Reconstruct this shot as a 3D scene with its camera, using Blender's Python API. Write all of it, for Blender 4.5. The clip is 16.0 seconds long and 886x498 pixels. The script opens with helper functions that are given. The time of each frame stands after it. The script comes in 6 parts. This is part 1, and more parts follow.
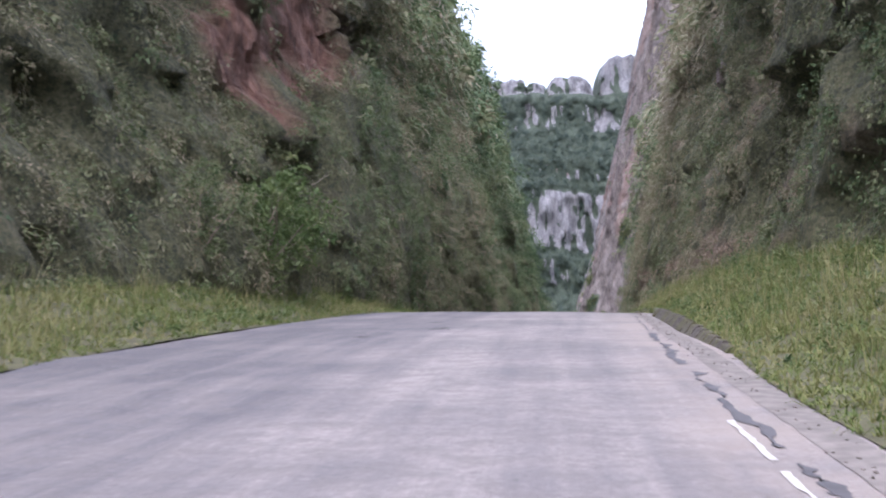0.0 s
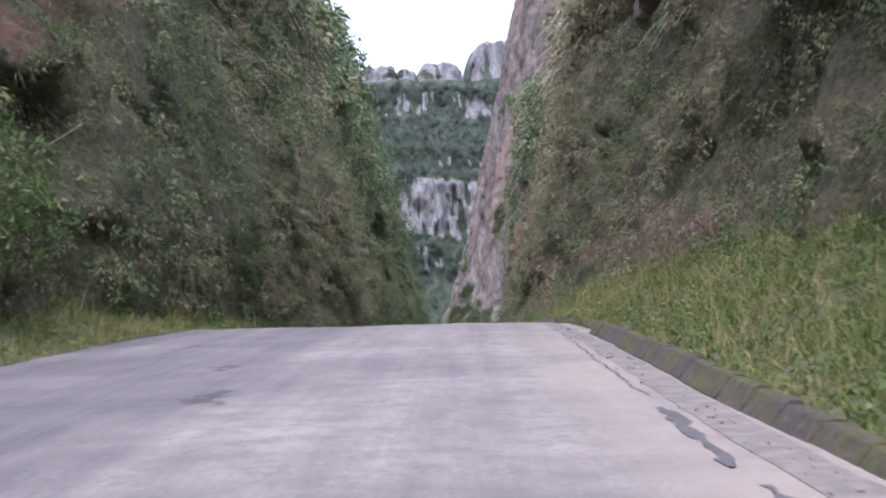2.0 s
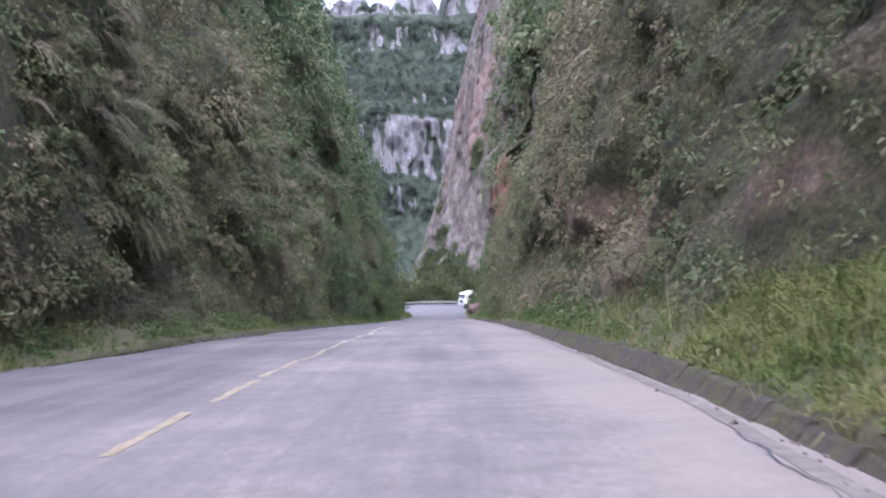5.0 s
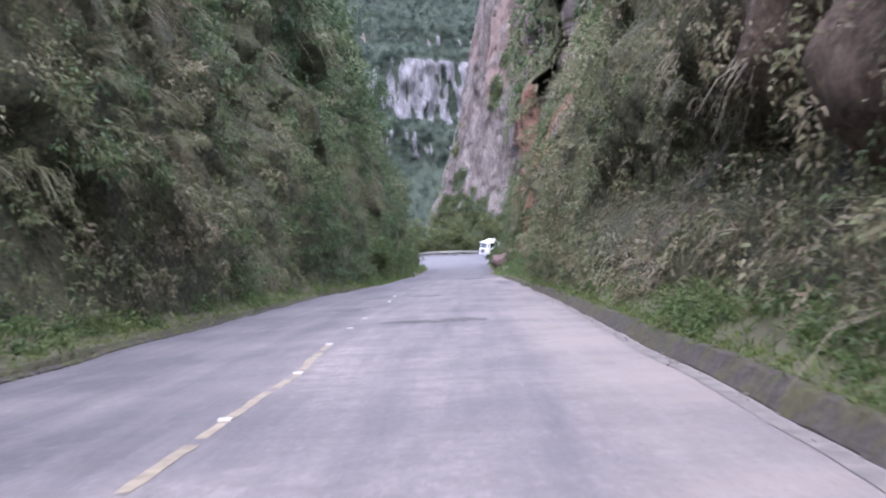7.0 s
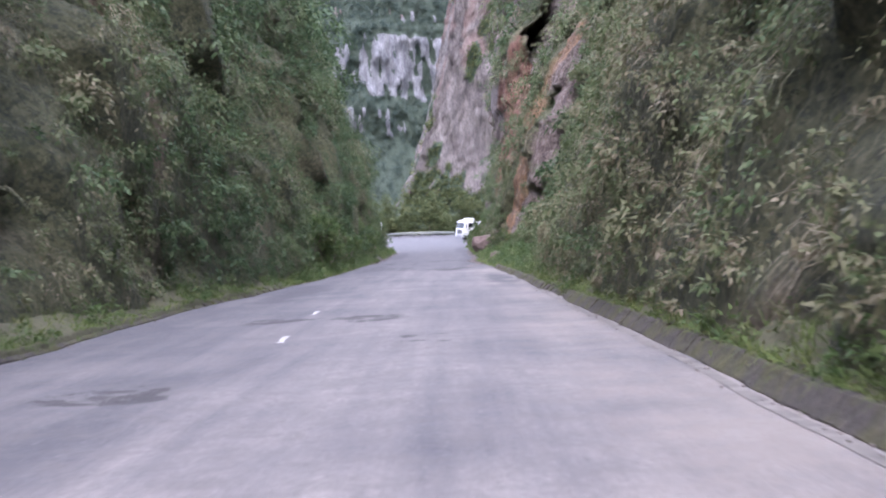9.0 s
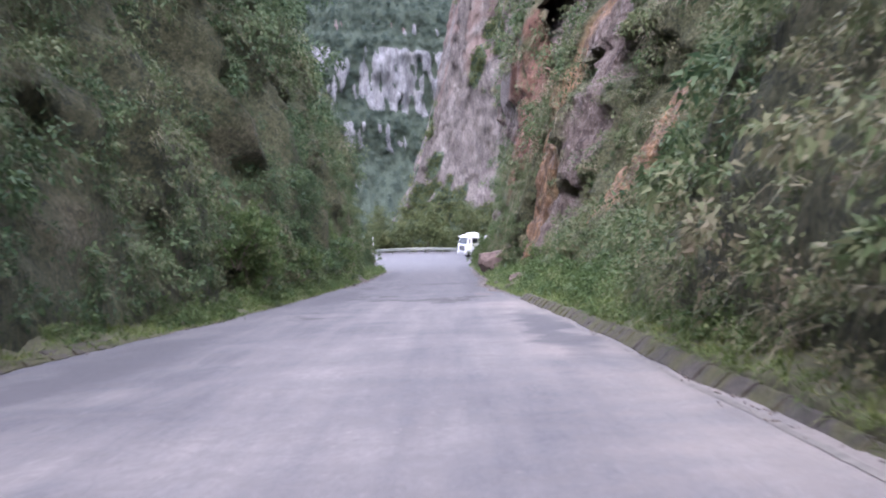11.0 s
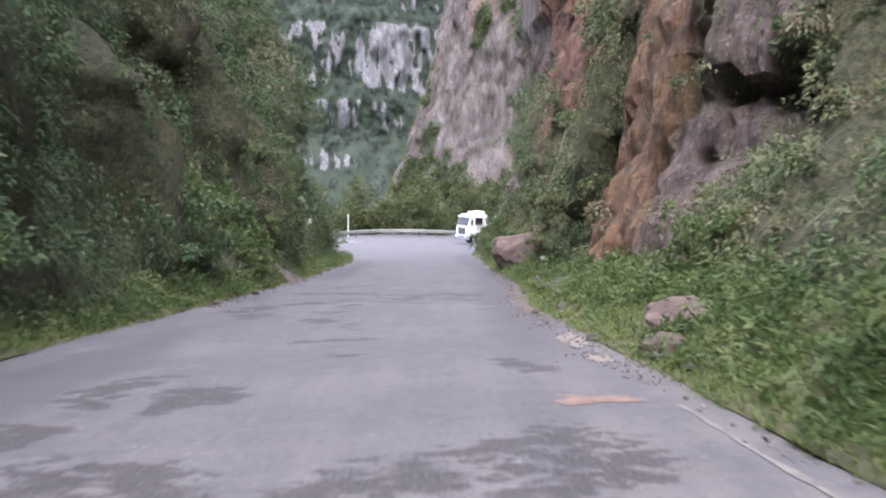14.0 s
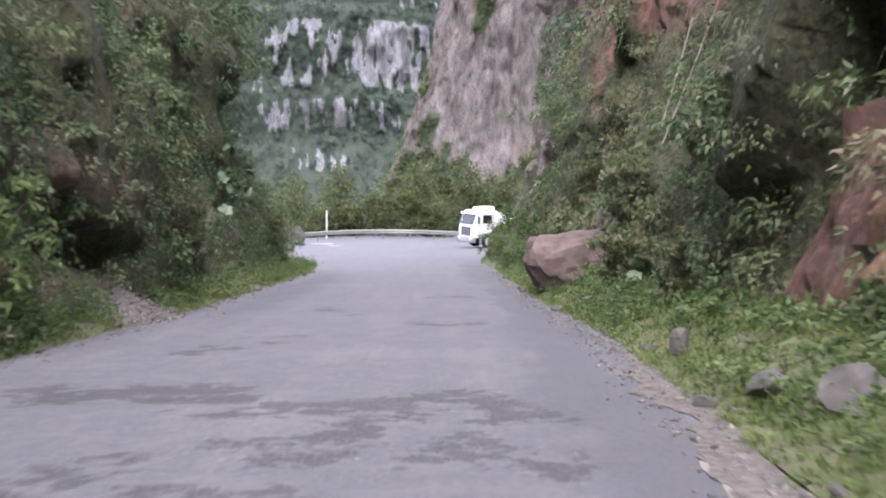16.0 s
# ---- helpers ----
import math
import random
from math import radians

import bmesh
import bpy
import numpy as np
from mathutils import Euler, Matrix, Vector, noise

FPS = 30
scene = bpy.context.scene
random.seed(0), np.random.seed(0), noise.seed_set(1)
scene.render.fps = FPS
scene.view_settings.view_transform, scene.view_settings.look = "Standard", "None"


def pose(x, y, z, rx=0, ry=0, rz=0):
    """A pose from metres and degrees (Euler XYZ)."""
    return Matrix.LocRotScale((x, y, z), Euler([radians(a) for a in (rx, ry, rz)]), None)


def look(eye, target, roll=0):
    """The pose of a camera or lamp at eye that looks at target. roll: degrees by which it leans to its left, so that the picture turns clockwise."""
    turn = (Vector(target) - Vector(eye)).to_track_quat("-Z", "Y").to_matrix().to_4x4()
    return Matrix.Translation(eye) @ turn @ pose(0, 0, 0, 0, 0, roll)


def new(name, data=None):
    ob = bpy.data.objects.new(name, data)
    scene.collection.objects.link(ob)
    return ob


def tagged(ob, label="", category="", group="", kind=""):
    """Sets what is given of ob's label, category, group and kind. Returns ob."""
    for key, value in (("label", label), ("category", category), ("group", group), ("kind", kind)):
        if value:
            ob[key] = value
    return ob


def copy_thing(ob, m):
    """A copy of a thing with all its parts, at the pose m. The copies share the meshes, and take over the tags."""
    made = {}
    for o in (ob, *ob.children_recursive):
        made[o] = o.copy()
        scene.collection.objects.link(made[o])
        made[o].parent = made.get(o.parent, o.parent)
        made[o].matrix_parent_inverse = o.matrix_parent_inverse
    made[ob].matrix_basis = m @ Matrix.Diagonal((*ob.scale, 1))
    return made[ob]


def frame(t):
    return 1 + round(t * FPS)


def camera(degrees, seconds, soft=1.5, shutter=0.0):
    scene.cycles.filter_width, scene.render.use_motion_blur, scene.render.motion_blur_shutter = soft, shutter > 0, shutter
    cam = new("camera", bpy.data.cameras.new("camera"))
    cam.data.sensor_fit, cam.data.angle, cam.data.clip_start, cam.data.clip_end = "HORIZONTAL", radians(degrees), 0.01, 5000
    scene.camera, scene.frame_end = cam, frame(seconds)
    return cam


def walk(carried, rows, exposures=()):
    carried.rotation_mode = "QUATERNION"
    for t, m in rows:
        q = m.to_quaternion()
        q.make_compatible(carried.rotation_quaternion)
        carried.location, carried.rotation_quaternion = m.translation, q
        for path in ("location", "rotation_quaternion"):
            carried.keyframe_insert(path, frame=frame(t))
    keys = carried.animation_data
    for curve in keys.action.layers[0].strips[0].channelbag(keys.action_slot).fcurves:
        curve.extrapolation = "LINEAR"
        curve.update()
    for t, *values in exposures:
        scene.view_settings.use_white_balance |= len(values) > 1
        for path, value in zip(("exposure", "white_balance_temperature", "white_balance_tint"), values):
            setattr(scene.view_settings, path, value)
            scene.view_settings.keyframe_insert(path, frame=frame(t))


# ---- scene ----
cam = camera(39.5, 16.0, soft=2.0, shutter=0.3)
METRES, EYE, TILT, LEAN, TURN = 163.0, 1.35, 2.0, 0.0, 0.0
ROWS = [
    (0.0, 0.0, 0.0, 0.0, 0.0, 0.0, -0.0),
    (0.5, 0.0008, 0.0197, -0.0, -1.74, -0.18, 0.21),
    (1.0, 0.002, 0.0398, -0.0001, -3.76, -0.46, 0.28),
    (1.5, 0.0042, 0.0613, -0.0003, -5.41, -0.48, 0.65),
    (2.0, 0.0067, 0.0853, -0.0006, -5.88, -0.58, 0.97),
    (2.5, 0.0096, 0.1116, -0.0011, -6.11, -0.91, 0.26),
    (3.0, 0.0127, 0.1393, -0.0016, -6.46, -1.38, -0.14),
    (5.5, 0.0282, 0.2668, -0.0051, -6.95, -4.09, 1.0),
    (6.0, 0.0322, 0.3003, -0.0078, -6.58, -4.99, 1.22),
    (6.5, 0.0359, 0.3341, -0.0109, -6.32, -5.78, 1.52),
    (7.0, 0.0396, 0.3681, -0.0144, -6.32, -5.83, 1.81),
    (7.5, 0.0433, 0.4022, -0.0179, -6.35, -6.11, 0.92),
    (8.0, 0.0471, 0.4361, -0.0213, -6.72, -6.1, 0.42),
    (8.5, 0.0512, 0.4692, -0.0249, -7.17, -6.64, 1.13),
    (9.0, 0.0555, 0.5021, -0.0286, -7.51, -6.75, 1.39),
    (11.5, 0.0776, 0.6707, -0.0482, -7.36, -5.59, 0.26),
    (12.0, 0.0819, 0.7058, -0.0519, -7.2, -5.34, -1.16),
    (12.5, 0.0865, 0.742, -0.0556, -7.26, -6.14, -1.31),
    (13.0, 0.0914, 0.778, -0.0597, -7.64, -6.97, -1.46),
    (13.5, 0.0963, 0.8134, -0.0641, -7.77, -6.84, -0.97),
    (14.0, 0.1012, 0.849, -0.0681, -7.52, -6.59, -0.66),
    (14.5, 0.1057, 0.8841, -0.0719, -7.52, -6.23, -1.74),
    (15.0, 0.1104, 0.919, -0.0759, -7.43, -6.3, -2.19),
    (15.5, 0.1148, 0.9536, -0.0798, -7.22, -6.32, -2.11),
    (16.0, 0.1196, 0.9883, -0.0837, -7.56, -6.43, -0.79),
]
walk(cam, [(t, pose(0, 0, EYE, TILT, LEAN, TURN) @ pose(METRES * x, METRES * y, METRES * z, 90 + pitch, roll, yaw)) for t, x, y, z, yaw, pitch, roll in ROWS],
     exposures=[(0.0, 2.14, 5930, 24), (1.5, 2.12, 5960, 24), (3.0, 2.15, 5930, 24), (5.5, 2.42, 5700, 27), (9.0, 2.52, 5780, 25), (12.0, 2.56, 5960, 24), (13.0, 2.5, 6240, 22), (14.0, 2.54, 6180, 21), (16.0, 2.6, 6200, 21)])

# ---- world and sun: bright overcast ----
world = bpy.data.worlds.new("overcast")
scene.world = world
world.use_nodes = True
wn, wl = world.node_tree.nodes, world.node_tree.links
sky = wn.new("ShaderNodeTexSky")
sky.sky_type = "NISHITA"
sky.sun_disc = False
sky.sun_elevation, sky.sun_rotation = radians(58), radians(200)
sky.air_density, sky.dust_density = 1.0, 4.0
cloud = wn.new("ShaderNodeMix")
cloud.data_type = "RGBA"
cloud.inputs[0].default_value = 0.72
wl.new(sky.outputs[0], cloud.inputs[6])
cloud.inputs[7].default_value = (8.6, 9.0, 9.6, 1)
geo_up = wn.new("ShaderNodeTexCoord")
split = wn.new("ShaderNodeSeparateXYZ")
wl.new(geo_up.outputs["Generated"], split.inputs[0])
dome = wn.new("ShaderNodeValToRGB")
for stop, (at_z, tint) in zip((dome.color_ramp.elements[0], dome.color_ramp.elements[1], dome.color_ramp.elements.new(0.5)), ((0.0, (0.29, 0.33, 0.37, 1)), (1.0, (1.18, 1.17, 1.16, 1)), (0.45, (0.72, 0.75, 0.78, 1)))):
    stop.position, stop.color = at_z, tint
wl.new(split.outputs[2], dome.inputs[0])
shade = wn.new("ShaderNodeMix")
shade.data_type, shade.blend_type = "RGBA", "MULTIPLY"
shade.inputs[0].default_value = 1.0
wl.new(cloud.outputs[2], shade.inputs[6])
wl.new(dome.outputs[0], shade.inputs[7])
wl.new(shade.outputs[2], wn["Background"].inputs[0])
wn["Background"].inputs[1].default_value = 0.11

sun = new("sun", bpy.data.lights.new("sun", "SUN"))
sun.data.energy, sun.data.angle, sun.data.color = 1.0, radians(35), (1.0, 0.97, 0.93)
sun.matrix_world = look((4, -60, 140), (20, 60, 0))


# ---- small tools ----
rng = np.random.default_rng(7)


def lattice(ix, iy, iz, seed):
    n = (ix * 374761393 + iy * 668265263 + iz * 2147483647 + seed * 974634777) & 0xFFFFFFFF
    n = ((n ^ (n >> 13)) * 1274126177) & 0xFFFFFFFF
    n = ((n ^ (n >> 16)) * 224682251) & 0xFFFFFFFF
    return ((n ^ (n >> 15)) & 0xFFFF) / 65535.0


def vnoise(x, y, z=0.0, seed=0):
    """Smooth value noise, -1 to 1, for arrays."""
    x, y, z = np.broadcast_arrays(np.asarray(x, float), np.asarray(y, float), np.asarray(z, float))
    i, j, k = np.floor(x).astype(np.int64), np.floor(y).astype(np.int64), np.floor(z).astype(np.int64)
    u, v, w = x - i, y - j, z - k
    u, v, w = u * u * (3 - 2 * u), v * v * (3 - 2 * v), w * w * (3 - 2 * w)
    out = 0
    for a in (0, 1):
        for b in (0, 1):
            for c in (0, 1):
                out = out + lattice(i + a, j + b, k + c, seed) * (u if a else 1 - u) * (v if b else 1 - v) * (w if c else 1 - w)
    return 2 * out - 1


def fbm(x, y, z=0.0, octaves=4, seed=0, rough=0.5):
    out, amp, f = 0, 1.0, 1.0
    for n in range(octaves):
        out = out + amp * vnoise(np.asarray(x) * f, np.asarray(y) * f, np.asarray(z) * f, seed + n)
        amp, f = amp * rough, f * 2.03
    return out


def smooth(v, a, b):
    u = np.clip((v - a) / (b - a), 0, 1)
    return u * u * (3 - 2 * u)


def sheet(name, verts, faces, mat, parent=None, attrs=None, uv=None, flat=False):
    """A mesh object out of arrays of points and of three- or four-cornered faces."""
    verts, faces = np.asarray(verts, np.float32), np.asarray(faces, np.int32)
    me = bpy.data.meshes.new(name)
    n, k = faces.shape
    me.vertices.add(len(verts))
    me.vertices.foreach_set("co", verts.ravel())
    me.loops.add(n * k)
    me.loops.foreach_set("vertex_index", faces.ravel())
    me.polygons.add(n)
    me.polygons.foreach_set("loop_start", np.arange(0, n * k, k, dtype=np.int32))
    if not flat:
        me.polygons.foreach_set("use_smooth", np.ones(n, bool))
    for key, values in (attrs or {}).items():
        me.attributes.new(key, "FLOAT", "POINT").data.foreach_set("value", np.asarray(values, np.float32))
    if uv is not None:
        me.uv_layers.new(name="UVMap").data.foreach_set("uv", np.asarray(uv, np.float32)[faces.ravel()].ravel())
    me.update(calc_edges=True)
    me.validate()
    me.materials.append(mat)
    ob = new(name, me)
    ob.parent = parent
    return ob


def grid_faces(rows, cols, flip=False):
    a = (np.arange(rows - 1)[:, None] * cols + np.arange(cols - 1)).ravel()
    f = np.stack([a, a + 1, a + cols + 1, a + cols], 1)
    return f[:, ::-1] if flip else f


def part(name, bm, material, parent=None, label="", soft=False):
    me = bpy.data.meshes.new(name)
    bm.to_mesh(me)
    bm.free()
    if soft:
        me.polygons.foreach_set("use_smooth", np.ones(len(me.polygons), bool))
    me.materials.append(material)
    ob = new(name, me)
    ob.parent = parent
    if label:
        ob["label"] = label
    return ob


def box(bm, size, at, turn=(0, 0, 0), bevel=0.0):
    made = bmesh.ops.create_cube(bm, size=1.0, matrix=pose(*at, *turn) @ Matrix.Diagonal((*size, 1)))
    if bevel:
        edges = list({e for v in made["verts"] for e in v.link_edges})
        bmesh.ops.bevel(bm, geom=edges, offset=bevel, segments=2, affect="EDGES", profile=0.5)
    return bm


def rod(bm, r, depth, at, turn=(0, 0, 0), sides=16, r2=None):
    bmesh.ops.create_cone(bm, cap_ends=True, segments=sides, radius1=r, radius2=r if r2 is None else r2, depth=depth, matrix=pose(*at, *turn))
    return bm


# ---- the road's line: along y, with x and height ----
KY = [-80, 0, 22.7, 43.5, 49, 60, 71, 81.8, 115, 161, 192, 230, 262, 300]
KX = [-5, 0, 2.07, 4.55, 5.2, 6.45, 7.75, 9.05, 13.35, 19.5, 23.6, 28.7, 33.0, 38]
KZ = [-2.4, 0, 0.53, 0.69, 0.44, -0.26, -1.0, -1.81, -4.45, -8.02, -10.45, -12.75, -14.0, -14.6]
LINE_Y = np.arange(-80, 300, 0.5)


def eased(k):
    w = np.exp(-0.5 * (np.arange(-12, 13) / 5.0) ** 2)
    return np.convolve(np.pad(np.interp(LINE_Y, KY, k), 12, mode="edge"), w / w.sum(), "valid")


LINE_X, LINE_Z = eased(KX), eased(KZ)


def road_x(y):
    return np.interp(y, LINE_Y, LINE_X)


def road_z(y):
    return np.interp(y, LINE_Y, LINE_Z)


# edges of the asphalt, as distances from that line
def edge_right(y):
    return np.interp(y, [-80, 10, 40, 75, 95, 130, 150, 165, 180, 215, 228, 237, 243, 250], [1.9, 2.0, 2.15, 2.35, 2.6, 2.5, 2.0, 1.6, 2.3, 2.1, 1.7, 2.2, 6, 16])


def edge_left(y):
    return np.interp(y, [-80, 15, 40, 60, 75, 95, 112, 135, 160, 190, 215, 224, 236, 246], [6.8, 6.8, 6.6, 6.1, 5.5, 5.8, 6.2, 5.3, 5.3, 5.7, 5.6, 6.3, 10, 13])


# ---- materials ----
def node_mat(name):
    m = bpy.data.materials.new(name)
    m.use_nodes = True
    nt = m.node_tree
    return m, nt, nt.nodes, nt.links, nt.nodes["Principled BSDF"]


def tex(nt, scale, detail=6.0, rough=0.6, vec=None, kind="ShaderNodeTexNoise"):
    n = nt.nodes.new(kind)
    n.inputs["Scale"].default_value = scale
    if kind == "ShaderNodeTexNoise":
        n.inputs["Detail"].default_value, n.inputs["Roughness"].default_value = detail, rough
    if vec is not None:
        nt.links.new(vec, n.inputs["Vector"])
    return n


def ramp(nt, fac, stops):
    r = nt.nodes.new("ShaderNodeValToRGB")
    while len(r.color_ramp.elements) < len(stops):
        r.color_ramp.elements.new(0.5)
    for e, (p, c) in zip(r.color_ramp.elements, stops):
        e.position, e.color = p, (*c, 1) if len(c) == 3 else c
    nt.links.new(fac, r.inputs[0])
    return r


def mixc(nt, fac, a, b, how="MIX"):
    m = nt.nodes.new("ShaderNodeMix")
    m.data_type, m.blend_type = "RGBA", how
    for value, slot in ((fac, 0), (a, 6), (b, 7)):
        if isinstance(value, (int, float)):
            m.inputs[slot].default_value = value
        elif isinstance(value, tuple):
            m.inputs[slot].default_value = (*value, 1)
        else:
            nt.links.new(value, m.inputs[slot])
    return m.outputs[2]


def calc(nt, how, a, b=None, clamp=False):
    m = nt.nodes.new("ShaderNodeMath")
    m.operation, m.use_clamp = how, clamp
    for n, v in enumerate((a, b)):
        if v is None:
            continue
        if isinstance(v, (int, float)):
            m.inputs[n].default_value = v
        else:
            nt.links.new(v, m.inputs[n])
    return m.outputs[0]


def bump(nt, height, strength, distance, bsdf):
    b = nt.nodes.new("ShaderNodeBump")
    b.inputs["Strength"].default_value, b.inputs["Distance"].default_value = strength, distance
    nt.links.new(height, b.inputs["Height"])
    nt.links.new(b.outputs[0], bsdf.inputs["Normal"])


def place(nt, scale=(1, 1, 1)):
    c = nt.nodes.new("ShaderNodeTexCoord")
    m = nt.nodes.new("ShaderNodeMapping")
    m.inputs["Scale"].default_value = scale
    nt.links.new(c.outputs["Object"], m.inputs["Vector"])
    return m.outputs[0]


def attr(nt, name):
    a = nt.nodes.new("ShaderNodeAttribute")
    a.attribute_name = name
    return a.outputs["Fac"]


def plain(name, colour, rough=0.6, metal=0.0, vary=0.15, scale=4.0):
    m, nt, nodes, links, b = node_mat(name)
    n = tex(nt, scale, 5, 0.6, place(nt))
    dark = tuple(c * (1 - vary) for c in colour)
    light = tuple(min(1, c * (1 + vary)) for c in colour)
    links.new(ramp(nt, n.outputs[0], [(0.3, dark), (0.7, light)]).outputs[0], b.inputs["Base Color"])
    b.inputs["Roughness"].default_value, b.inputs["Metallic"].default_value = rough, metal
    return m


def leaf_mat(name, stops, rough=0.6, thin=0.3):
    """Leaves: each leaf its own shade, and each clump its own hue by the attribute tone."""
    m, nt, nodes, links, b = node_mat(name)
    geo = nodes.new("ShaderNodeNewGeometry")
    r = calc(nt, "MULTIPLY_ADD", geo.outputs["Random Per Island"], 0.35)
    nt.nodes[-1].inputs[2].default_value = 0.0
    fac = calc(nt, "ADD", r, calc(nt, "MULTIPLY", attr(nt, "tone"), 0.65))
    links_colour = ramp(nt, fac, stops).outputs[0]
    links.new(links_colour, b.inputs["Base Color"])
    b.inputs["Roughness"].default_value = rough
    b.inputs["Specular IOR Level"].default_value = 0.3
    if thin:                         # leaves let some light through
        glow, both = nodes.new("ShaderNodeBsdfTranslucent"), nodes.new("ShaderNodeMixShader")
        links.new(links_colour, glow.inputs[0])
        both.inputs[0].default_value = thin
        links.new(b.outputs[0], both.inputs[1])
        links.new(glow.outputs[0], both.inputs[2])
        links.new(both.outputs[0], nodes["Material Output"].inputs[0])
    return m


M_LEAF = leaf_mat("wall_leaves", [(0.0, (0.033, 0.066, 0.031)), (0.3, (0.082, 0.124, 0.053)), (0.55, (0.138, 0.16, 0.077)), (0.78, (0.197, 0.184, 0.112)), (1.0, (0.262, 0.215, 0.16))])
M_BUSH = leaf_mat("bush_leaves", [(0.0, (0.041, 0.077, 0.027)), (0.4, (0.072, 0.117, 0.038)), (0.75, (0.122, 0.162, 0.059)), (1.0, (0.207, 0.221, 0.108))])
M_TREE = leaf_mat("tree_leaves", [(0.0, (0.035, 0.055, 0.022)), (0.5, (0.075, 0.095, 0.035)), (0.8, (0.12, 0.13, 0.05)), (1.0, (0.17, 0.16, 0.075))])
M_GRASS = leaf_mat("grass_blades", [(0.0, (0.055, 0.09, 0.026)), (0.35, (0.105, 0.148, 0.04)), (0.65, (0.175, 0.195, 0.066)), (1.0, (0.29, 0.26, 0.14))])
M_STRAW = leaf_mat("hanging_grass", [(0.0, (0.095, 0.13, 0.062)), (0.4, (0.165, 0.178, 0.095)), (0.7, (0.26, 0.24, 0.16)), (1.0, (0.36, 0.32, 0.24))])
# the bluish cast of these greens is distance haze mixed into the leaf colour
M_HAZY_FOREST = leaf_mat("far_forest", [(0.0, (0.034, 0.055, 0.046)), (0.5, (0.058, 0.083, 0.066)), (1.0, (0.092, 0.112, 0.08))])


def wall_material(name):
    """Overgrown cutting: damp dark moss and litter, bare red earth and grey rock where the attributes say so."""
    m, nt, nodes, links, b = node_mat(name)
    p = place(nt)
    fine = tex(nt, 5.0, 9, 0.72, p)
    wide = tex(nt, 0.35, 5, 0.6, p)
    warp = nodes.new("ShaderNodeMixRGB")
    warp.inputs[0].default_value = 0.1
    links.new(p, warp.inputs[1])
    links.new(fine.outputs["Color"], warp.inputs[2])
    mat_a = tex(nt, 7.0, vec=warp.outputs[0], kind="ShaderNodeTexVoronoi")
    mat_b = tex(nt, 17.0, vec=warp.outputs[0], kind="ShaderNodeTexVoronoi")
    grey = nodes.new("ShaderNodeSeparateColor")
    links.new(mat_a.outputs["Color"], grey.inputs[0])
    grey_b = nodes.new("ShaderNodeSeparateColor")
    links.new(mat_b.outputs["Color"], grey_b.inputs[0])
    leafy = calc(nt, "ADD", calc(nt, "ADD", calc(nt, "MULTIPLY", grey.outputs[0], 0.3), calc(nt, "MULTIPLY", grey_b.outputs[0], 0.35)), calc(nt, "MULTIPLY", wide.outputs[0], 0.45))
    moss = ramp(nt, leafy, [(0.25, (0.035, 0.04, 0.024)), (0.42, (0.06, 0.07, 0.034)), (0.55, (0.09, 0.098, 0.046)), (0.68, (0.12, 0.12, 0.06)), (0.85, (0.17, 0.155, 0.09))]).outputs[0]
    litter = ramp(nt, leafy, [(0.25, (0.045, 0.04, 0.025)), (0.45, (0.12, 0.09, 0.06)), (0.6, (0.2, 0.145, 0.1)), (0.8, (0.34, 0.27, 0.21))]).outputs[0]
    earth = mixc(nt, ramp(nt, wide.outputs[0], [(0.45, (0, 0, 0)), (0.6, (1, 1, 1))]).outputs[0], ramp(nt, fine.outputs[0], [(0.3, (0.07, 0.052, 0.036)), (0.45, (0.15, 0.108, 0.075)), (0.58, (0.26, 0.19, 0.14)), (0.72, (0.4, 0.33, 0.27))]).outputs[0], litter)
    stain = tex(nt, 1.5, 12, 0.8, place(nt, (1.0, 1.0, 0.4)))
    orange = ramp(nt, stain.outputs[0], [(0.34, (0.075, 0.052, 0.04)), (0.42, (0.17, 0.108, 0.075)), (0.49, (0.28, 0.165, 0.095)), (0.55, (0.37, 0.205, 0.1)), (0.62, (0.29, 0.215, 0.165)), (0.72, (0.45, 0.4, 0.36))]).outputs[0]
    runs = tex(nt, 1.1, 8, 0.7, place(nt, (1.5, 1.5, 0.16)))
    orange = mixc(nt, ramp(nt, runs.outputs[0], [(0.4, (0.85,) * 3), (0.55, (0, 0, 0))]).outputs[0], orange, (0.105, 0.074, 0.055))
    rock = ramp(nt, stain.outputs[0], [(0.36, (0.036, 0.026, 0.025)), (0.44, (0.1, 0.072, 0.066)), (0.52, (0.176, 0.132, 0.12)), (0.6, (0.24, 0.192, 0.178)), (0.7, (0.384, 0.352, 0.336))]).outputs[0]
    c = mixc(nt, attr(nt, "earth"), moss, earth)
    red = ramp(nt, stain.outputs[0], [(0.36, (0.06, 0.034, 0.028)), (0.46, (0.16, 0.08, 0.06)), (0.56, (0.26, 0.135, 0.1)), (0.68, (0.34, 0.22, 0.175))]).outputs[0]
    c = mixc(nt, attr(nt, "red"), c, red)
    c = mixc(nt, attr(nt, "rock"), c, rock)
    c = mixc(nt, attr(nt, "orange"), c, orange)
    links.new(c, b.inputs["Base Color"])
    b.inputs["Roughness"].default_value = 0.9
    spots = tex(nt, 6.5, 8, 0.8, place(nt, (1, 1, 0.7)))
    lichen = calc(nt, "MULTIPLY", ramp(nt, spots.outputs[0], [(0.57, (0, 0, 0)), (0.62, (0.8,) * 3)]).outputs[0], calc(nt, "MAXIMUM", attr(nt, "rock"), calc(nt, "MULTIPLY", attr(nt, "orange"), 0.7)))
    c = mixc(nt, lichen, c, (0.47, 0.42, 0.39))
    links.new(c, b.inputs["Base Color"])
